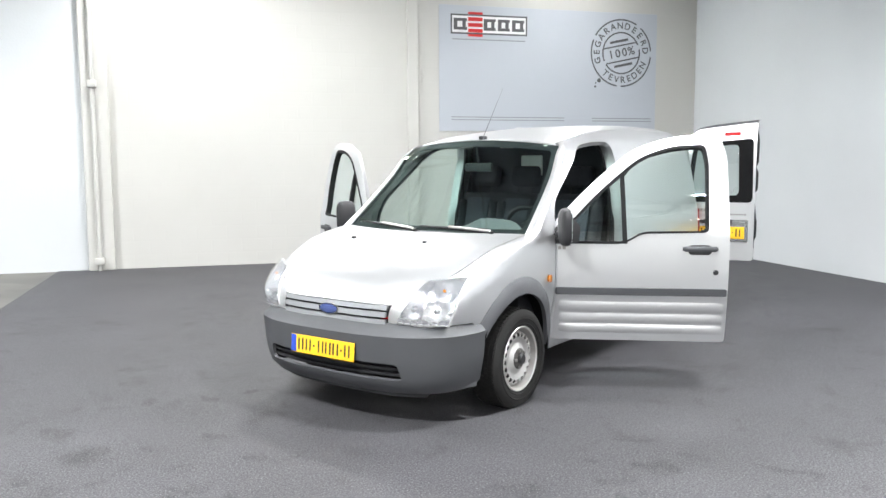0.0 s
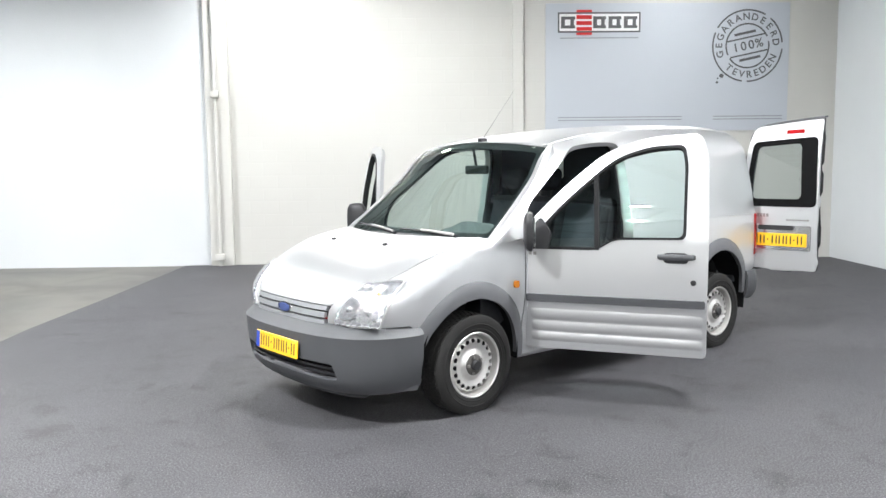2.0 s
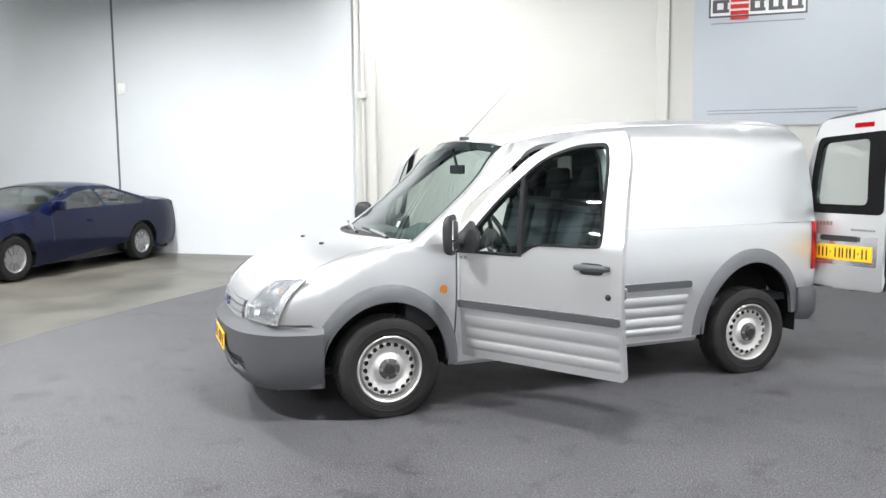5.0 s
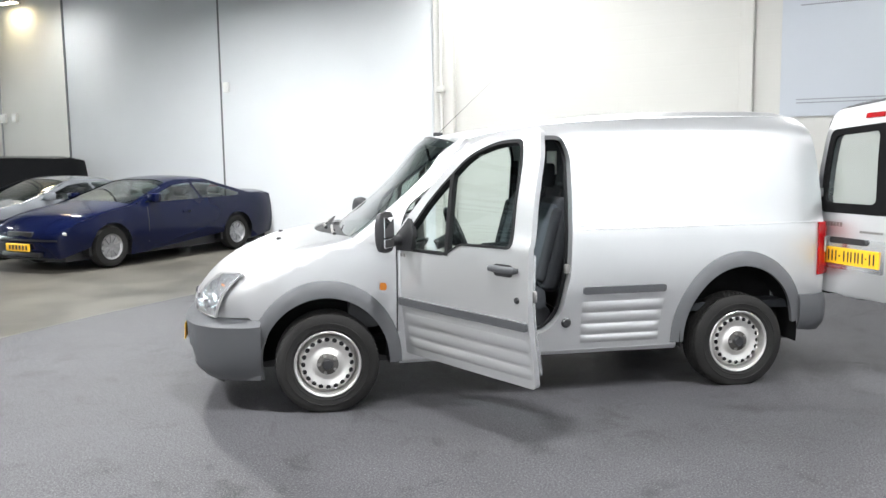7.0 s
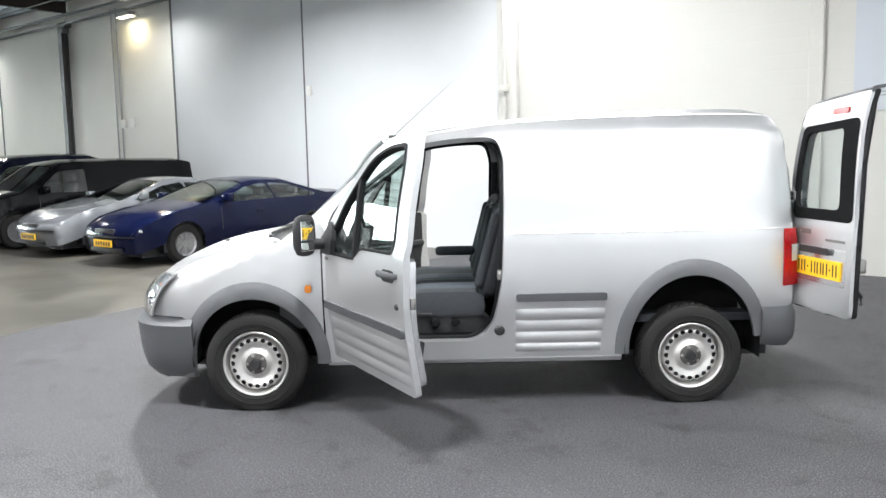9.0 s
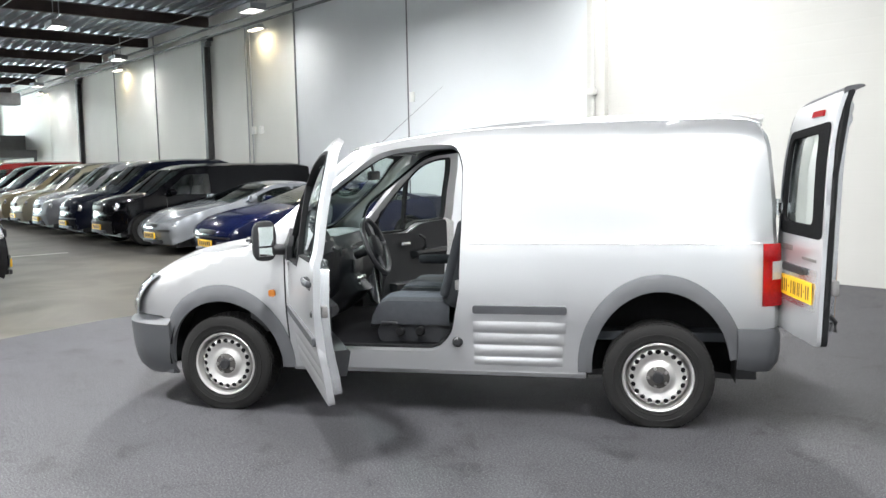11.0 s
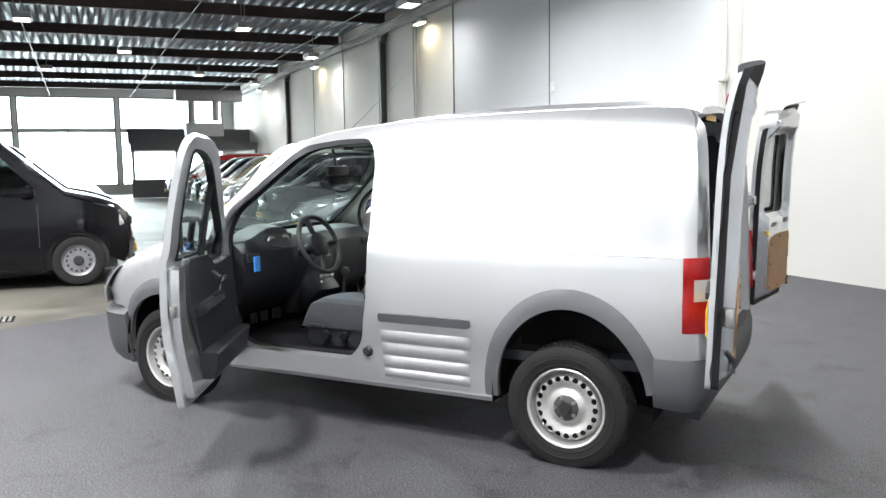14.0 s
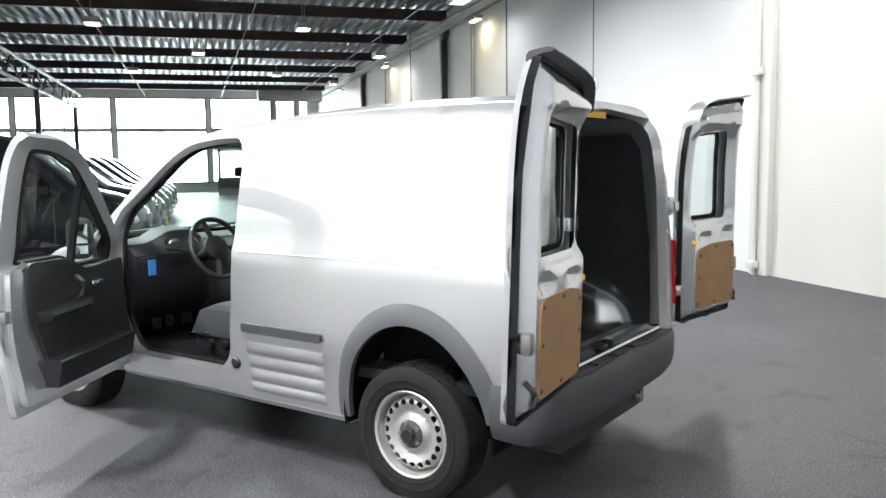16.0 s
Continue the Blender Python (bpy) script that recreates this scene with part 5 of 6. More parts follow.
    part("mirror_foot", sheet(rounded([(0.885, 0.995, 0.01), (0.88, 1.09, 0.02), (0.775, 1.20, 0.02), (0.70, 1.10, 0.02), (0.72, 0.995, 0.02)], 0.02), side(0.024), 0.03, 0.03, (0, 1, 0)), BLACK, d, m=m)
    part("mirror_stalk", tube([(0.84, 0.83, 1.05), (0.83, 0.94, 1.06)], 0.035, 12), BLACK, d, m=m)
    for z0, z1 in ((1.085, 1.205), (1.022, 1.076)):
        part("mirror_glass", block(0.776, 0.783, 0.942, 1.040, z0, z1, 0.003, 1), MIRROR, d, "mirror glass", m=head)


front_door(1, OPEN_F)
front_door(-1, 63.0)

# ---- rear doors ----
HINGE_R = (-2.075, 0.675)
RDOOR = [(0.660, 0.605, 0.03), (0.660, 1.10, 0.03), (0.655, 1.42, 0.05), (0.62, 1.68, 0.06), (0.575, 1.835, 0.06), (0.010, 1.895, 0.02), (0.008, 0.60, 0.03)]
RWIN = [(0.590, 1.19, 0.06), (0.580, 1.40, 0.05), (0.550, 1.675, 0.06), (0.155, 1.705, 0.05), (0.140, 1.19, 0.05)]


xd = spline([(0.55, -2.08), (1.1, -2.06), (1.5, -2.045), (1.7, -2.025), (1.8, -2.005), (1.89, -1.975)])


def rear_door(s, angle, back, out, lean=0):
    m = (Matrix.Identity(4) if s > 0 else FLIP) @ pose(back, out, 0) @ Matrix(((1, 0, 0, 0), (0, 1, -lean, lean), (0, 0, 1, 0), (0, 0, 0, 1))) @ turn_about(*HINGE_R, -angle)

    def face(off):
        return lambda y, z: (xd(z) - 0.012 - off, y, z)
    win = rounded(RWIN, 0.05)
    d = part("rear_door", sheet(rounded(RDOOR, 0.03), face(0.0), 0.05, 0.022, (-1, 0, 0), [win]), SILVER, van, "silver rear door standing open with window", m=m)
    outline_ = rounded(scaled(RDOOR, 0.97, (0.35, 1.2)), 0.04)
    hole_ = rounded(scaled(RWIN, 1.0, (0.33, 1.39)), 0.05)
    rim_o, rim_w = np.array(dense(outline_, 0.007)), np.array(dense(hole_, 0.007))

    def relief(y, z):
        """Height of the inner pressing over the outer skin."""
        a, b = np.hypot(*(rim_o - (y, z)).T).min(), np.hypot(*(rim_w - (y, z)).T).min()
        sm = lambda e: e * e * (3 - 2 * e)
        h = 0.046 + 0.060 * sm(min(1, a / 0.06)) - 0.04 * (1 - sm(min(1, b / 0.06)))
        h -= 0.032 * sm(max(0, 1 - math.hypot((y - 0.17) / 0.11, (z - 1.10) / 0.06)))
        h -= 0.026 * sm(max(0, 1 - math.hypot((y - 0.47) / 0.12, (z - 1.09) / 0.05)))
        h += 0.012 * sm(max(0, 1 - abs(z - 1.745) / 0.03)) * sm(min(1, a / 0.05))
        return h
    part("inner_pressing", sheet(outline_, lambda y, z: (xd(z) - 0.012 + relief(y, z), y, z), 0.017, 0.0, (1, 0, 0), [hole_]), SILVER_IN, d, "pressed bare inner door frame", m=m)
    part("rim_seal", sheet(rounded(scaled(RDOOR, 1.002, (0.35, 1.2)), 0.03), face(-0.054), 0.05, 0.030, (1, 0, 0), [rounded(scaled(RDOOR, 0.978, (0.35, 1.2)), 0.04)]), SEAL, d, m=m)
    pl = part("hardboard_panel", sheet(rounded([(0.575, 0.68), (0.575, 1.02), (0.43, 1.05), (0.09, 1.05), (0.09, 0.68)], 0.05), face(-0.113), 0.08, 0.006, (1, 0, 0)), PLY, d, "brown hardboard panel", m=m)
    for y, z in ((0.55, 0.71), (0.34, 0.70), (0.12, 0.71), (0.12, 0.88), (0.12, 1.02), (0.34, 1.03), (0.54, 0.99), (0.55, 0.86)):
        part("panel_clip", lathe([(0.0, 0.006), (0.008, 0.004), (0.010, 0.0)], 10, "x"), BLACK, pl, m=m @ pose(xd(z) + 0.100, y, z))
    part("pane", sheet(rounded(scaled(RWIN, 0.99, (0.33, 1.39)), 0.05), face(-0.012), 0.06, 0.0, (-1, 0, 0)), GLASS_REAR, d, m=m)
    part("window_band", sheet(rounded([(0.622, 1.145, 0.05), (0.612, 1.42), (0.575, 1.705), (0.035, 1.745), (0.026, 1.145)], 0.05), face(0.004), 0.05, 0.02, (-1, 0, 0), [rounded([(0.580, 1.212, 0.05), (0.570, 1.42), (0.540, 1.665), (0.166, 1.692), (0.151, 1.212)], 0.05)]), WELL, d, m=m)
    # lip over the top edge
    part("roof_lip", loft([[(xd(z0) + a, y, z0 + b) for a, b in ((-0.014, -0.03), (-0.013, -0.004), (-0.004, 0.006), (0.02, 0.012), (0.066, 0.018), (0.084, 0.014), (0.088, 0.007), (0.08, 0.002), (0.03, -0.006))] for y, z0 in ((0.612, 1.73), (0.607, 1.76), (0.595, 1.79), (0.572, 1.818), (0.54, 1.838), (0.49, 1.852), (0.4, 1.866), (0.2, 1.886), (0.01, 1.903))]), PLASTIC if s > 0 else SILVER, d, "lip above the rear window", m=m)
    for z in (0.80, 1.28):
        part("door_hinge", join(tube([(HINGE_R[0], HINGE_R[1], z - 0.05), (HINGE_R[0], HINGE_R[1], z + 0.05)], 0.014, 10), block(HINGE_R[0] - 0.0, HINGE_R[0] + 0.05, 0.60, 0.715, z - 0.03, z + 0.03, 0.006)), SILVER_IN, d, m=m)
    for yy in (0.03,):
        part("latch", block(xd(0.9) + 0.05, xd(0.9) + 0.09, yy - 0.012, yy + 0.035, 0.86, 0.94, 0.008), BOLT, d, m=m)
        part("latch_hook", tube([(xd(0.75) + 0.06, 0.05, 0.76), (xd(0.75) + 0.095, 0.06, 0.72), (xd(0.75) + 0.09, 0.05, 0.67)], 0.012, 6), BLACK, d, m=m)
        part("buffer_cap", lathe([(0.0, 0.014), (0.012, 0.012), (0.016, 0.0)], 14, "x"), YELLOW, d, "yellow cap on the door edge", m=m @ pose(xd(1.08) + 0.085, 0.605, 1.065))
    part("brake_lamp", sheet(rounded([(0.30, 1.770), (0.30, 1.803), (0.155, 1.808), (0.155, 1.775)], 0.008), face(0.010), 0.03, 0.012, (-1, 0, 0)), RED, d, "small red high brake lamp", m=m) if s > 0 else None
    part("badge_bars", bars([(0.42 + 0.028 * k, 0.44 + 0.028 * k, 1.055, 1.085) for k in range(7)] if s > 0 else [(0.40, 0.60, 1.06, 1.08)], 0, 0.004), BOLT, d, m=m @ Matrix(((0, -1, 0, xd(1.07) - 0.012), (1, 0, 0, 0), (0, 0, 1, 0), (0, 0, 0, 1))), smooth=False)
    if s > 0:
        part("badge_bars", bars([(0.08 + 0.024 * k, 0.098 + 0.024 * k, 1.025, 1.04) for k in range(8)], 0, 0.004), BOLT, d, m=m @ Matrix(((0, -1, 0, xd(1.03) - 0.012), (1, 0, 0, 0), (0, 0, 1, 0), (0, 0, 0, 1))), smooth=False)
        part("plate_recess", sheet(rounded([(0.64, 0.77), (0.64, 0.985), (0.055, 0.985), (0.055, 0.77)], 0.02), face(0.003), 0.06, 0.004, (-1, 0, 0)), SILVER_IN, d, m=m)
        part("plate_handle", sheet(rounded([(0.50, 0.945), (0.50, 0.985), (0.20, 0.985), (0.20, 0.945)], 0.015), face(0.022), 0.05, 0.02, (-1, 0, 0)), BLACK, d, "black grip above the plate", m=m)
        plate(d, (0, 0, 0), m @ pose(xd(0.86) - 0.018, 0.35, 0.86) @ pose(0, 0, 0, 0, 0, 180))


rear_door(1, 172, 0.0, -0.045)
rear_door(-1, 172, 0.03, 0.115, 0.085)

part("roof_label", block(-1.955, -1.95, -0.07, 0.22, 1.745, 1.775), YELLOW, van, "yellow label under the roof edge", smooth=False)
part("load_sill", sheet([(-1.86, -0.64), (-2.045, -0.64), (-2.045, 0.64), (-1.86, 0.64)], lambda x, y: (x, y, 0.618 + 0.008 * math.cos((x + 1.95) * 60)), 0.02, 0.012, (0, 0, 1)), SILVER_IN, van, "ridged silver load sill")
for y in (-0.06, 0.06):
    part("sill_striker", block(-2.02, -1.95, y - 0.03, y + 0.03, 0.62, 0.645, 0.008), BLACK, van)
# ---- cabin ----
part("cab_floor", block(-0.38, 1.05, -0.70, 0.70, 0.395, 0.425, 0.01), CABIN_FLOOR, van, smooth=False)
part("bulkhead", block(-0.42, -0.39, -0.695, 0.695, 0.42, 1.70, 0.01), LINER, van, "dark bulkhead behind the seats", smooth=False)
part("bulkhead_panel", block(-0.388, -0.380, -0.17, 0.03, 1.42, 1.59, 0.012), WHITE, van, "pale panel on the bulkhead")
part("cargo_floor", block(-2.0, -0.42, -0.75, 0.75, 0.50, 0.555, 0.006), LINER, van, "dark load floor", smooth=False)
prof = [(1.19, 1.045), (1.12, 1.062), (0.98, 1.07), (0.84, 1.05), (0.765, 0.99), (0.745, 0.90), (0.76, 0.80), (0.80, 0.68), (0.90, 0.58), (1.02, 0.50), (1.19, 0.50)]
secs = []
for y in np.linspace(-0.735, 0.735, 27):
    c = math.exp(-((y - 0.37) / 0.17) ** 4)
    k = math.exp(-(y / 0.14) ** 4)
    secs.append([(x - (0.04 * c if z > 0.9 else 0) - (0.06 * k if z < 0.95 else 0) - (0.16 * k if z < 0.7 else 0), y, z + (0.075 * c if 0.78 < x < 1.0 and z > 1.0 else 0)) for x, z in prof])
dash = part("dashboard", loft(secs), TRIM, van, "dark grey dashboard")
rows = []
for y in np.linspace(-0.72, 0.72, 27):
    c = math.exp(-((y - 0.37) / 0.17) ** 4)
    rows.append([(x - 0.04 * c, y, z + 0.005 + (0.075 * c if 0.78 < x < 1.0 else 0)) for x, z in ((1.17, 1.05), (1.12, 1.062), (0.98, 1.07), (0.845, 1.052))])
part("dash_top", loft(rows, close=False, caps=False), mat("dash_top_plastic", (0.14, 0.145, 0.15), 0.6, 0, 0.1, 8, 0.3, 700), dash, "paler grey dashboard top")
part("instrument_face", block(0.772, 0.785, 0.23, 0.51, 0.98, 1.085, 0.01), BLACK, dash)
for y in (0.30, 0.44):
    part("dial", lathe([(0.0, 0.0), (0.045, 0.0), (0.05, 0.006)], 24, "x"), BOLT, dash, m=pose(0.765, y, 1.03))
for y in (0.66, 0.12, -0.12, -0.66):
    part("air_vent", block(0.735, 0.75, y - 0.06, y + 0.06, 0.93, 0.985, 0.012), BLACK, dash)
part("radio", block(0.67, 0.685, -0.10, 0.10, 0.80, 0.90, 0.006), BLACK, dash)
for z in (0.72, 0.76):
    for y in (-0.06, 0.0, 0.06):
        part("knob", lathe([(0.0, -0.022), (0.014, -0.02), (0.017, 0.0)], 12, "x"), BOLT, dash, m=pose(0.66, y, z))
part("side_sticker", block(0.722, 0.734, 0.62, 0.67, 0.87, 0.965), mat("sticker_blue", (0.05, 0.22, 0.60), 0.4), van, "small blue sticker", smooth=False)
# steering wheel
sw = pose(0.425, 0.385, 1.03, 0, -68, 0)
ring = [(0.19 * math.cos(a), 0.19 * math.sin(a), 0) for a in np.linspace(0, 2 * math.pi, 41)[:-1]]
st = part("steering_wheel", tube(ring, 0.0165, 10, True), BLACK, van, "black steering wheel", m=sw)
part("wheel_hub", lathe([(0.0, 0.025), (0.06, 0.022), (0.085, 0.005), (0.08, -0.03), (0.04, -0.06), (0.035, -0.16)], 24, "z"), TRIM, st, m=sw)
for a in (15, 165, 270):
    part("spoke", tube([(0.06 * math.cos(radians(a)), 0.06 * math.sin(radians(a)), -0.004), (0.182 * math.cos(radians(a)), 0.182 * math.sin(radians(a)), 0)], 0.017, 8), TRIM, st, m=sw)
part("column_stalk", tube([(0.70, 0.40, 1.0), (0.66, 0.58, 1.03)], 0.01, 6), BLACK, van)
part("gear_lever", join(tube([(0.50, 0.05, 0.55), (0.46, 0.05, 0.80)], 0.012, 8), block(0.435, 0.485, 0.025, 0.075, 0.77, 0.84, 0.02)), BLACK, van)
part("cab_mirror", join(block(0.525, 0.555, -0.12, 0.12, 1.465, 1.53, 0.012), tube([(0.545, 0, 1.53), (0.575, 0, 1.655)], 0.01, 6)), BLACK, van)
for y in (0.37, -0.37):
    part("sun_visor", block(0.36, 0.52, y - 0.20, y + 0.20, 1.640, 1.655, 0.006), TRIM_LIGHT, van)


def cushion(x0, x1, y0, y1, z0, z1, r, n=3):
    bm = block(x0, x1, y0, y1, z0, z1, r, n)
    return bm


def pad(x0, x1, y0, y1, z0, z1, crown=0.02, n=10):
    """A stuffed cushion with a crowned top and a rounded front edge."""
    rows = []
    for i in range(n + 1):
        a = i / n
        x = x0 + (x1 - x0) * a
        e = math.sqrt(max(0.0, 1 - max(0, (a - 0.80) / 0.2) ** 2))
        top = z0 + (z1 - z0) * (0.35 + 0.65 * e)
        row = []
        for t in np.linspace(-1, 1, 13):
            row.append((x, (y0 + y1) / 2 + t * (y1 - y0) / 2, top - (z1 - z0) * 0.5 * max(0, abs(t) - 0.82) / 0.18 * abs(t) + crown * (1 - t * t) * e))
        row += [(x, y1, z0), (x, y0, z0)]
        rows.append(row)
    return loft(rows)


def seat(y, w, double=False):
    base = part("seat", pad(-0.12, 0.40, y - w / 2, y + w / 2, 0.545, 0.69), FABRIC2, van, "dark blue-grey fabric seat")
    skirt = [(0.34, 0.43), (0.36, 0.50), (0.33, 0.555), (-0.12, 0.57), (-0.16, 0.52), (-0.10, 0.43)]
    for k in (-1, 1):
        part("seat_base", sheet(rounded(skirt, 0.03), lambda x, z, k=k: (x, y + k * (w / 2 - 0.012), z), 0.05, 0.02, (0, k, 0)), TRIM, base)
    part("seat_frame", block(-0.10, 0.33, y - w / 2 + 0.03, y + w / 2 - 0.03, 0.425, 0.545, 0.01), BLACK, base)
    back = pose(-0.11, y, 0.66, 0, -15, 0)
    part("backrest", cushion(-0.10, 0.035, -w / 2, w / 2, 0.0, 0.64, 0.05), FABRIC2, base, m=back)
    n = 2 if double else 1
    for q in range(n):
        c = -w / 2 + w * (q + 0.5) / n
        h = w / n / 2
        part("seat_panel", pad(-0.08, 0.385, y + c - h + 0.075, y + c + h - 0.075, 0.62, 0.70, 0.012), FABRIC, base, "paler seat centre")
        part("back_panel", cushion(0.02, 0.052, c - h + 0.08, c + h - 0.08, 0.06, 0.58, 0.014), FABRIC, base, m=back)
        for k in (-1, 1):
            part("bolster", cushion(0.0, 0.075, c + k * (h - 0.04) - 0.038, c + k * (h - 0.04) + 0.038, 0.05, 0.56, 0.032), FABRIC2, base, m=back)
        part("headrest", cushion(-0.09, 0.01, c - 0.13, c + 0.13, 0.70, 0.88, 0.045), FABRIC2, base, m=back)
        for e in (-0.06, 0.06):
            part("headrest_post", tube([(-0.04, c + e, 0.60), (-0.04, c + e, 0.74)], 0.007, 6), BLACK, base, m=back)


seat(0.39, 0.50)
seat(-0.30, 0.78, True)
for x, z in ((0.20, 0.50), (0.07, 0.505)):
    part("seat_knob", lathe([(0.0, 0.026), (0.024, 0.024), (0.029, 0.015), (0.031, 0.0)], 20, "y"), WELL, van, m=pose(x, 0.642, z))
part("seat_lever", block(0.22, 0.33, 0.632, 0.652, 0.545, 0.565, 0.008), BLACK, van)
part("arm_rest", block(-0.08, 0.20, 0.06, 0.12, 0.875, 0.94, 0.025), FABRIC2, van)
for y, w in ((0.30, 0.08), (0.43, 0.06), (0.53, 0.06)):
    part("pedal", block(0.86, 0.88, y - w / 2, y + w / 2, 0.50, 0.57, 0.006), WELL, van)

# gully in the concrete floor
drain = hpart("floor_drain", block(9.97, 10.31, 9.14, 9.50, -0.010, -0.004, 0.001, 1), WELL, "dark cast-iron drain grate set in the concrete floor", "floor drain", "thing")
for e in range(6):
    part("grate_bar", block(9.99, 10.29, 9.165 + 0.054 * e, 9.195 + 0.054 * e, -0.004, 0.001, 0.002, 1), BOLT, drain)

# ---- parked vehicles ----
CARGLASS = glass_mat("car_glass", (0.66, 0.76, 0.72), 0.0, 0.85)
CABIN = mat("dark_cabin", (0.030, 0.031, 0.034), 0.8, 0, 0.2, 9)
DULLRIM = mat("dull_steel_rim", (0.20, 0.20, 0.205), 0.55, 0.4, 0.15, 14)
ALLOY = mat("alloy", (0.34, 0.34, 0.35), 0.35, 0.8, 0.1, 20)


def parked(label, category, m, prof, W, belt, axles, paint, side_windows, screen_pts, rear_pts, wheel_r=0.31, tumble=0.16, trim=None, group="parked cars", steel=False, lamp_h=0.075, lamp_z=0.62, skirt=None, nose_k=0.20):
    """A parked vehicle, nose along +x: a swept top skin between two side skins, with its windows, wheels, lamps and plate."""
    car = thing("parked_" + category.replace(" ", "_"), label, category, m, group)
    H0 = max(z for _, z in prof)
    xf, xb = max(x for x, _ in prof), min(x for x, _ in prof)

    def yC(x, z):
        y = W - 0.05 * max(0, 0.42 - z) / 0.2 - 0.03 * max(0, z - belt + 0.25) / 0.25 * (1 if z < belt else 0) - (0.03 if z >= belt else 0)
        y -= tumble * max(0, z - belt) / (H0 - belt)
        for e, k in ((xf - x, nose_k), (x - xb, 0.14)):
            if e < 0.6:
                y -= k * ((0.6 - e) / 0.6) ** 2
        return y
    pr = []
    for p, q in zip(prof, prof[1:]):
        n = max(1, int(math.hypot(q[0] - p[0], q[1] - p[1]) / 0.18))
        pr += [(p[0] + (q[0] - p[0]) * i / n, p[1] + (q[1] - p[1]) * i / n) for i in range(n)]
    pr.append(prof[-1])

    def strip(pts, off=0.0, inset=1.0, nx=0.0, nz=1.0):
        secs = []
        for x, z in pts:
            row = []
            for t in (-1, -0.97, -0.92, -0.82, -0.65, -0.4, 0.0, 0.4, 0.65, 0.82, 0.92, 0.97, 1):
                y = yC(x, z)
                end = 0.10 * (1 - t * t) * (1 if x > xf - 0.7 else -0.6 if x < xb + 0.5 else 0)
                row.append((x + end + off * nx, inset * t * y, z + 0.06 * (1 - abs(t) ** 3.5) * (1 if z > 0.6 else 0) + off * nz))
            secs.append(row)
        return loft(secs, close=False, caps=False)
    arches = [arc(a, wheel_r, wheel_r + 0.05, wheel_r + 0.05, 175, 5, 14) for a in axles]
    low = min(prof[0][1], prof[-1][1])
    outline = list(prof) + [(axles[1] - wheel_r - 0.06, low - 0.03)] + arches[1] + [(axles[0] - wheel_r - 0.06, low - 0.05)] + arches[0]
    sides = []
    for s in (1, -1):
        b = sheet(outline, lambda x, z: (x, yC(x, z), z), 0.11, 0.0, (0, 1, 0), [rounded(w_, 0.05) for w_ in side_windows])
        if s < 0:
            b.transform(FLIP)
            bmesh.ops.reverse_faces(b, faces=b.faces)
        sides.append(b)
    top = strip(pr)
    panes = []
    for name_, (a, b) in (("windscreen", screen_pts), ("rear_window", rear_pts)):
        x0, x1 = sorted((a[0], b[0]))
        if x1 - x0 < 0.3:
            continue
        cut = [f for f in top.faces for c in (f.calc_center_median(),) if x0 < c.x < x1 and c.z > belt - 0.08 and abs(c.y) < 0.91 * yC(c.x, c.z)]
        xs_ = [p[0] for p in pr if x0 - 0.1 < p[0] < x1 + 0.1 and p[1] > belt - 0.1]
        lo_, hi_ = max([x for x in xs_ if x <= x0 + 0.09], default=x0), min([x for x in xs_ if x >= x1 - 0.09], default=x1)
        bmesh.ops.delete(top, geom=cut, context="FACES")
        panes.append((name_, [p for p in pr if lo_ - 0.1 <= p[0] <= hi_ + 0.1 and p[1] > belt - 0.1]))
    shell = join(top, *sides)
    bmesh.ops.remove_doubles(shell, verts=shell.verts, dist=0.03)
    body = part("body", shell, paint, car, crease=62)
    part("underside", block(xb + 0.15, xf - 0.15, -W + 0.25, W - 0.25, low - 0.06, low + 0.25), BLACK, car, smooth=False)
    for a in axles:
        part("axle_well", block(a - wheel_r - 0.04, a + wheel_r + 0.04, -W + 0.1, W - 0.1, low, wheel_r * 2 + 0.02), BLACK, car, smooth=False)
    for s in (1, -1):
        mm = None if s > 0 else FLIP
        for poly in side_windows:
            part("side_window", sheet(rounded(poly, 0.05), lambda x, z: (x, yC(x, z) + 0.006, z), 0.12, 0.0, (0, 1, 0)), CARGLASS, car, m=mm)
        for a in axles:
            mw = pose(a, s * (W - 0.03), wheel_r, 0, 0, 0 if s > 0 else 180)
            k = wheel_r / 0.318
            w = part("wheel", lathe([(0.0, -0.02), (0.05, -0.015), (0.06, -0.03), (0.165 * k, -0.03), (0.195 * k, -0.005), (0.20 * k, -0.03)], 28, cap=False), ALLOY if not steel else DULLRIM, car, m=mw)
            part("tyre", lathe([(0.195 * k, -0.18), (0.29 * k, -0.185), (0.316 * k, -0.15), (0.318 * k, -0.05), (0.295 * k, -0.005), (0.25 * k, 0.006), (0.198 * k, -0.006)], 32, cap=False), RUBBER, w, m=mw)
            if steel:
                part("hub_cap", lathe([(0.0, 0.012), (0.05, 0.010), (0.062, -0.002), (0.064, -0.03)], 20), BLACK, w, m=mw)
                for j in range(14):
                    t = 2 * math.pi * j / 14
                    part("wheel_hole", lathe([(0.0, -0.022), (0.016, -0.022), (0.018, -0.03)], 10), BLACK, w, m=mw @ pose(0.135 * k * math.cos(t), 0, 0.135 * k * math.sin(t)))
            for j in range(0 if steel else 10):
                t = 2 * math.pi * j / 10
                b = block(-0.014, 0.014, -0.035, -0.012, 0.05, 0.165 * k)
                b.transform(pose(0, 0, 0, 0, math.degrees(t), 0))
                part("wheel_spoke", b, ALLOY, w, m=mw, smooth=False)
        x0 = xf - 0.10
        lampb = block(-0.10, 0.05, -0.17, 0.17, -lamp_h, lamp_h, 0.02)
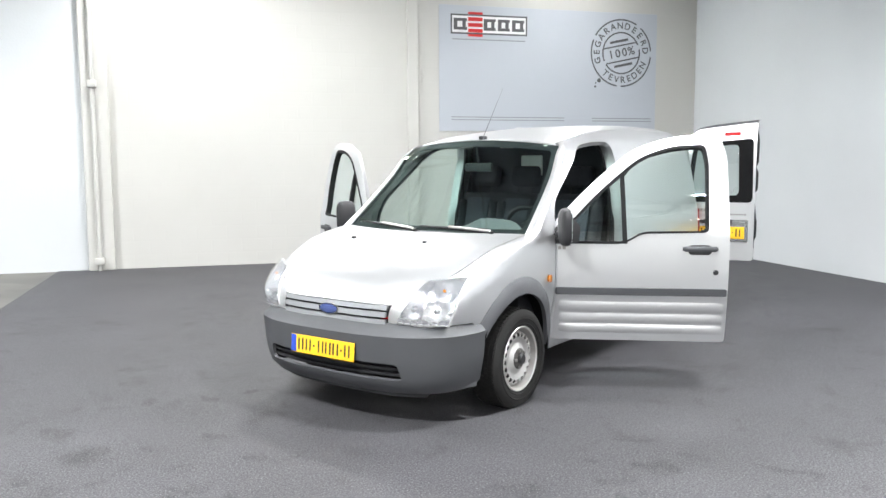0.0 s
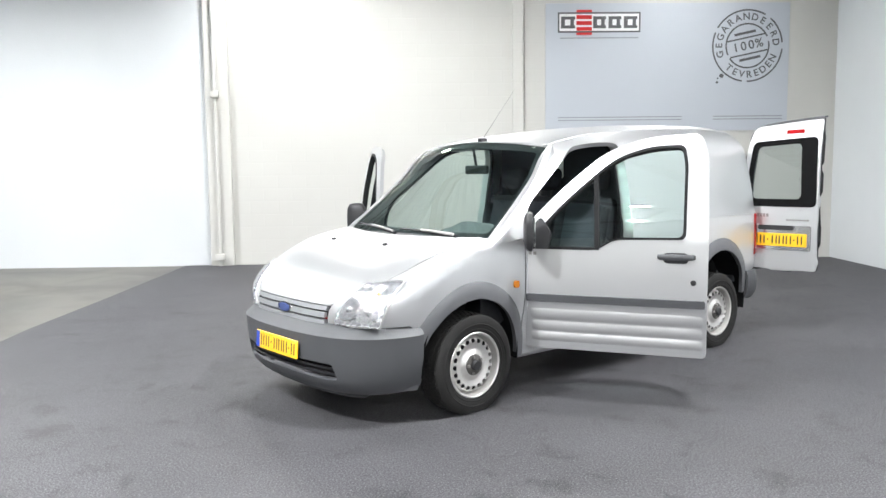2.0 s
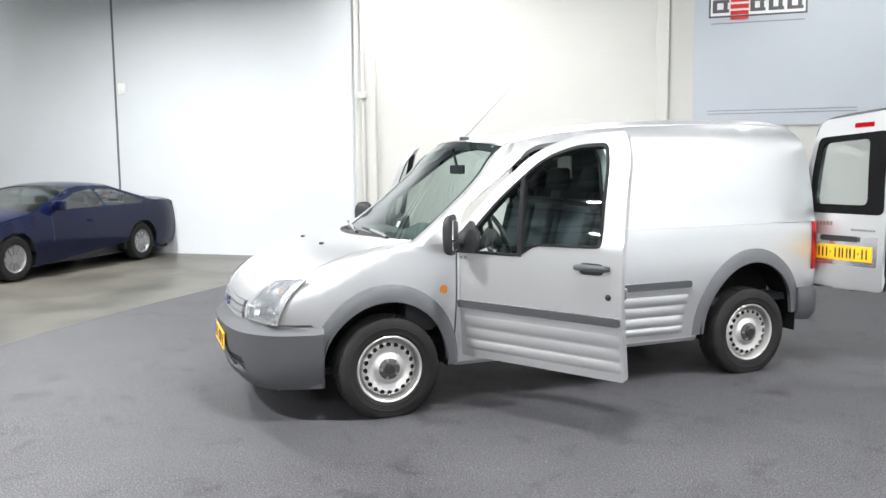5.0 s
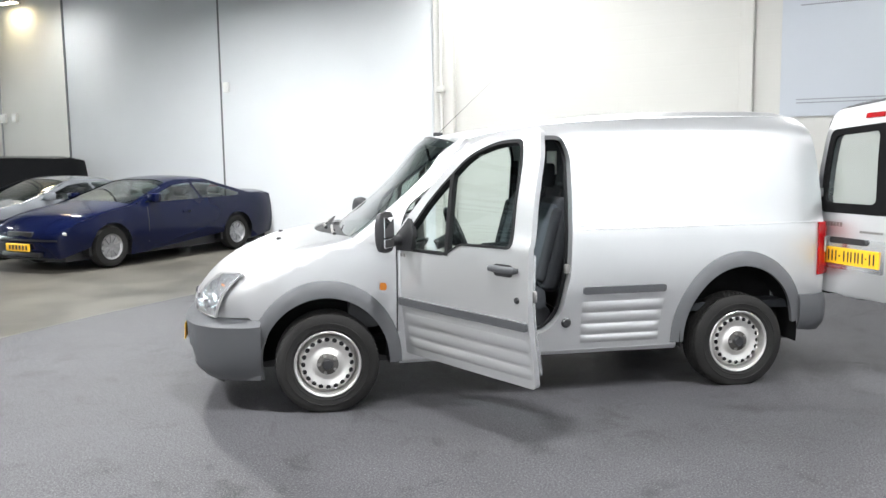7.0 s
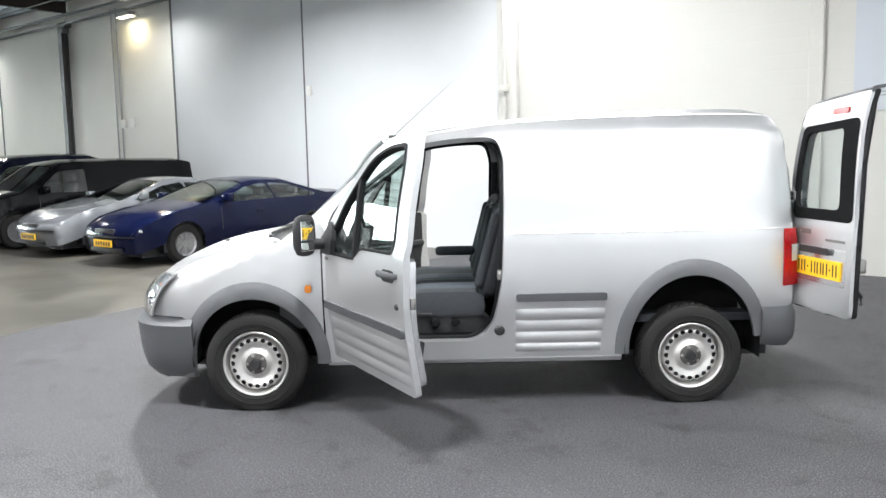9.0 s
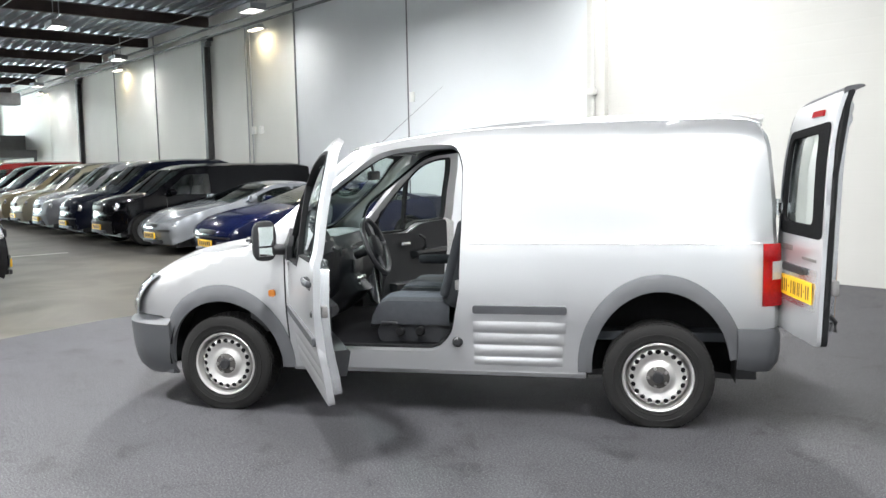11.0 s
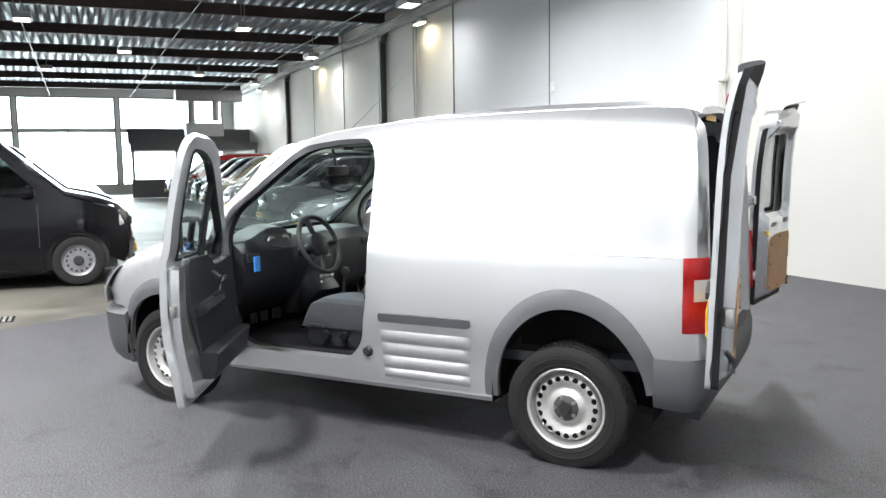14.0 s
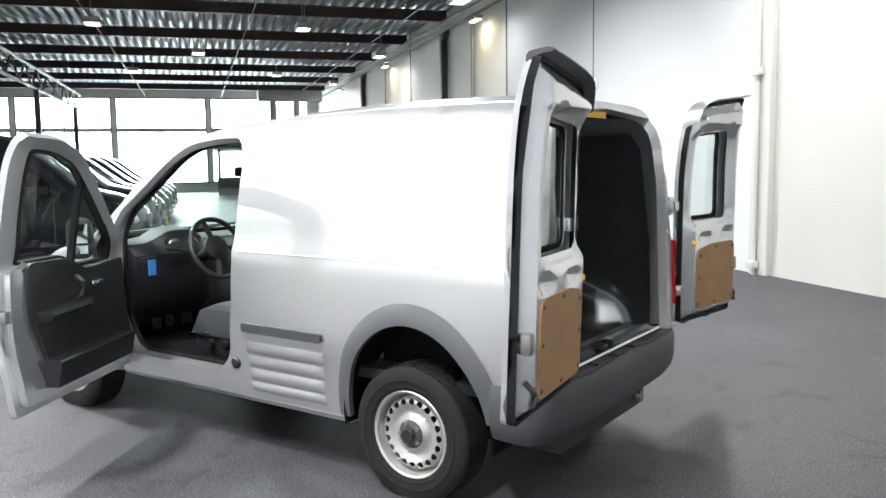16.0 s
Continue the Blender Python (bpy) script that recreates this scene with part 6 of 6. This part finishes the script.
        part("headlamp", lampb, REFL, car, "clear headlamp", m=pose(x0 - 0.06, s * (yC(x0, lamp_z) - 0.16), lamp_z, 0, -25, -22 * s))
        part("tail_light", block(xb + 0.02, xb + 0.16, s * (W - 0.30), s * (W - 0.155), lamp_z + 0.05, lamp_z + 0.30, 0.02), RED, car)
        part("door_mirror", block(screen_pts[0][0] - 0.42, screen_pts[0][0] - 0.28, s * (W + 0.02) - 0.08, s * (W + 0.02) + 0.09, belt + 0.02, belt + 0.16, 0.03), trim or paint, car)
        part("door_seam", sheet([(screen_pts[0][0] - 0.25, low + 0.12), (screen_pts[0][0] - 0.24, low + 0.12), (screen_pts[0][0] - 0.24, belt - 0.05), (screen_pts[0][0] - 0.25, belt - 0.05)], lambda x, z: (x, yC(x, z) + 0.002, z), 0.2, 0.003, (0, 1, 0)), BLACK, car, m=mm)
        part("door_handle", block(screen_pts[0][0] - 1.12, screen_pts[0][0] - 0.95, s * (W + 0.0) - 0.02, s * (W + 0.0) + 0.012, belt - 0.18, belt - 0.145, 0.006), trim or paint, car)

    def between(a, b, n):
        return [(a[0] + (b[0] - a[0]) * i / n, a[1] + (b[1] - a[1]) * i / n) for i in range(n + 1)]
    for name_, pts in panes:
        part(name_, strip(pts, -0.006, 0.95), CARGLASS, car)
    # what shows through the glass: tub, dashboard, seats
    xs0, xt = screen_pts[0][0], screen_pts[1][0]
    part("cabin_floor", block(xb + 0.45, xs0 - 0.05, -W + 0.14, W - 0.14, low + 0.15, belt - 0.30), CABIN, car, smooth=False)
    part("dashboard", block(xs0 - 0.55, xs0 - 0.06, -W + 0.16, W - 0.16, belt - 0.30, belt - 0.03, 0.05), CABIN, car)
    rows_ = [xt - 0.42, xt - 1.22] if len(side_windows) > 1 else [xt - 0.42]
    for xr_ in rows_:
        for y in (-0.38, 0.38):
            back_ = pose(xr_, y, belt - 0.28, 0, -14, 0)
            part("backrest", block(-0.12, 0.0, -0.23, 0.23, 0.0, 0.50 if H0 > 1.4 else 0.36, 0.05), CABIN, car, m=back_)
            part("headrest", block(-0.10, -0.01, -0.12, 0.12, 0.53 if H0 > 1.4 else 0.38, 0.70 if H0 > 1.4 else 0.50, 0.04), CABIN, car, m=back_)
    if len(side_windows) == 1:
        part("bulkhead", block(xt - 1.0, xt - 0.95, -W + 0.25, W - 0.25, low + 0.3, H0 - 0.12), CABIN, car, smooth=False)
    if skirt:
        part("bumper", strip(between((xf - 0.03, low + 0.02), (xf, low + 0.26), 3), 0.02, 1.0, 1, 0), skirt, car)
    part("lower_intake", block(xf + 0.0, xf + 0.092, -0.42, 0.42, low + 0.02, low + 0.085, 0.015), BLACK, car)
    part("bumper_strip", strip(between((xf - 0.01, low + 0.245), (xf - 0.01, low + 0.275), 1), 0.016, 1.0, 1, 0), BLACK, car)
    part("grille", block(xf + 0.02, xf + 0.085, -0.28, 0.28, lamp_z - 0.09, lamp_z + 0.03, 0.02), BLACK, car)
    pl = part("number_plate", block(xf + 0.10, xf + 0.125, -0.26, 0.26, low + 0.10, low + 0.21, 0.005, 1), YELLOW, car, "yellow number plate")
    for k in range(6):
        part("bar", block(xf + 0.125, xf + 0.1265, -0.19 + k * 0.075, -0.15 + k * 0.075, low + 0.125, low + 0.185), INK, pl, smooth=False)
    return car


def paint_mat(name, colour, metal=0.3):
    dark = max(colour) < 0.06
    return mat(name, colour, 0.14 if dark else 0.26, metal, 0.03, 1.5, coat=0.0 if dark else 0.5, spec=0.26 if dark else 0.4)


COUPE = dict(prof=[(2.30, 0.20), (2.36, 0.34), (2.38, 0.50), (2.30, 0.60), (2.0, 0.71), (1.5, 0.82), (1.02, 0.90), (0.12, 1.27), (-0.10, 1.315), (-0.40, 1.33), (-0.78, 1.30), (-1.55, 1.03), (-1.72, 0.99), (-2.15, 0.98), (-2.31, 0.93), (-2.36, 0.70), (-2.36, 0.5), (-2.30, 0.26)],
             W=0.925, belt=0.91, axles=(1.42, -1.25), screen_pts=((0.98, 0.92), (0.14, 1.262)), rear_pts=((-1.45, 1.07), (-0.84, 1.28)), tumble=0.24, lamp_z=0.55, lamp_h=0.035,
             side_windows=[[(0.80, 0.93), (0.10, 1.21), (-0.33, 1.27), (-0.40, 0.95)], [(-0.45, 0.95), (-0.38, 1.268), (-0.76, 1.24), (-1.38, 1.01), (-1.30, 0.96)]])
BIGVAN = dict(prof=[(2.36, 0.26), (2.43, 0.42), (2.43, 0.60), (2.38, 0.84), (2.26, 0.98), (1.98, 1.09), (1.68, 1.18), (0.98, 1.80), (0.78, 1.90), (0.45, 1.95), (-0.5, 1.97), (-1.9, 1.96), (-2.30, 1.88), (-2.40, 1.5), (-2.44, 1.0), (-2.44, 0.5), (-2.36, 0.30)],
              W=0.95, belt=1.15, axles=(1.80, -1.20), screen_pts=((1.60, 1.235), (1.0, 1.775)), rear_pts=((-2.43, 1.15), (-2.33, 1.75)), tumble=0.15, wheel_r=0.335, nose_k=0.3, lamp_z=0.83,
              side_windows=[[(1.42, 1.19), (0.92, 1.72), (0.36, 1.76), (0.36, 1.17)]])
MPV = dict(prof=[(1.98, 0.24), (2.04, 0.40), (2.04, 0.58), (1.98, 0.76), (1.86, 0.88), (1.5, 0.99), (1.14, 1.07), (0.42, 1.62), (0.22, 1.72), (-0.1, 1.78), (-0.8, 1.80), (-1.55, 1.79), (-1.88, 1.70), (-1.98, 1.3), (-2.03, 0.9), (-2.05, 0.5), (-1.98, 0.28)],
           W=0.88, belt=1.05, axles=(1.24, -1.40), screen_pts=((1.06, 1.13), (0.44, 1.60)), rear_pts=((-2.0, 1.08), (-1.90, 1.60)), tumble=0.15, lamp_z=0.74,
           side_windows=[[(0.90, 1.09), (0.36, 1.56), (-0.08, 1.62), (-0.10, 1.07)], [(-0.16, 1.07), (-0.14, 1.62), (-0.95, 1.62), (-0.98, 1.07)]])



def squat(spec, z0, k, x0=9.0, kx=1.0):
    """The same vehicle with a lower roof and a shorter nose."""
    def f(p):
        return (p[0] if p[0] < x0 else x0 + (p[0] - x0) * kx, p[1] if p[1] < z0 else z0 + (p[1] - z0) * k)
    out = dict(spec)
    for key in ("prof", "screen_pts", "rear_pts"):
        out[key] = [f(p) for p in spec[key]]
    out["side_windows"] = [[f(p) for p in w] for w in spec["side_windows"]]
    out["belt"] = f((0, spec["belt"]))[1]
    return out


COUPE = squat(COUPE, 0.90, 0.84, 1.5, 0.8)
LOWVAN = squat(BIGVAN, 0.60, 0.77)
NOSE_V = 4.75      # how far the noses of the wall row stand out from the wall


def wall_row(u, spec, label, category, paint, nose_v=NOSE_V, **kw):
    xf = max(x for x, _ in spec["prof"]) + 0.1
    parked(label, category, H @ pose(u, nose_v - xf, 0, 0, 0, 90), paint=paint, group="cars parked along the wall", **{**spec, **kw})


def second_row(u, spec, label, category, paint, nose_v=7.78, **kw):
    xf = max(x for x, _ in spec["prof"]) + 0.1
    parked(label, category, H @ pose(u, nose_v + xf, 0, 0, 0, -90), paint=paint, group="cars of the second row", **{**spec, **kw})


NAVY = paint_mat("navy_paint", (0.003, 0.005, 0.023), 0.0)
LSILVER = paint_mat("pale_silver_paint", (0.31, 0.325, 0.35), 0.6)
BLACKP = paint_mat("black_paint", (0.002, 0.002, 0.003), 0.0)
DBLUE = paint_mat("dark_blue_paint", (0.005, 0.007, 0.016), 0.0)
BEIGE = paint_mat("beige_paint", (0.30, 0.285, 0.22))
TAN = paint_mat("tan_paint", (0.27, 0.23, 0.15))
REDP = paint_mat("red_paint", (0.28, 0.015, 0.015), 0.1)
GREYP = paint_mat("grey_paint", (0.25, 0.26, 0.28), 0.5)
wall_row(14.25, COUPE, "dark blue two-door coupe parked nose out by the wall", "coupe", NAVY, nose_v=4.57)
wall_row(16.75, COUPE, "pale silver two-door coupe parked nose out by the wall", "coupe", LSILVER, nose_v=4.57)
wall_row(19.3, LOWVAN, "black panel van parked nose out by the wall", "van", BLACKP, skirt=BLACK)
for k, (sp, pm, lb, ct) in enumerate([(MPV, DBLUE, "dark blue small van parked in the row", "van"), (MPV, LSILVER, "silver small van parked in the row", "van"), (MPV, BEIGE, "beige small van parked in the row", "van"), (MPV, TAN, "tan small van parked in the row", "van"),
                                      (MPV, DBLUE, "dark blue estate van parked in the row", "van"), (MPV, BLACKP, "black small van parked in the row", "van"), (BIGVAN, REDP, "red panel van parked in the row", "van"), (MPV, LSILVER, "silver small van parked in the row", "van"), (MPV, GREYP, "grey small van parked in the row", "van")]):
    wall_row(21.8 + 2.45 * k, sp, lb, ct, pm)
second_row(13.25, BIGVAN, "black panel van with steel wheels parked nose to the aisle", "van", BLACKP, skirt=PLASTIC, steel=True)
for k, (sp, pm, lb) in enumerate([(BIGVAN, BLACKP, "black panel van parked in the second row"), (MPV, DBLUE, "dark blue small van parked in the second row"), (MPV, BLACKP, "black small van parked in the second row"), (MPV, DBLUE, "dark blue small van parked in the second row"), (MPV, BLACKP, "black small van parked in the second row"), (MPV, DBLUE, "dark blue estate parked in the second row")]):
    second_row(16.0 + 2.75 * k, sp, lb, "van", pm)
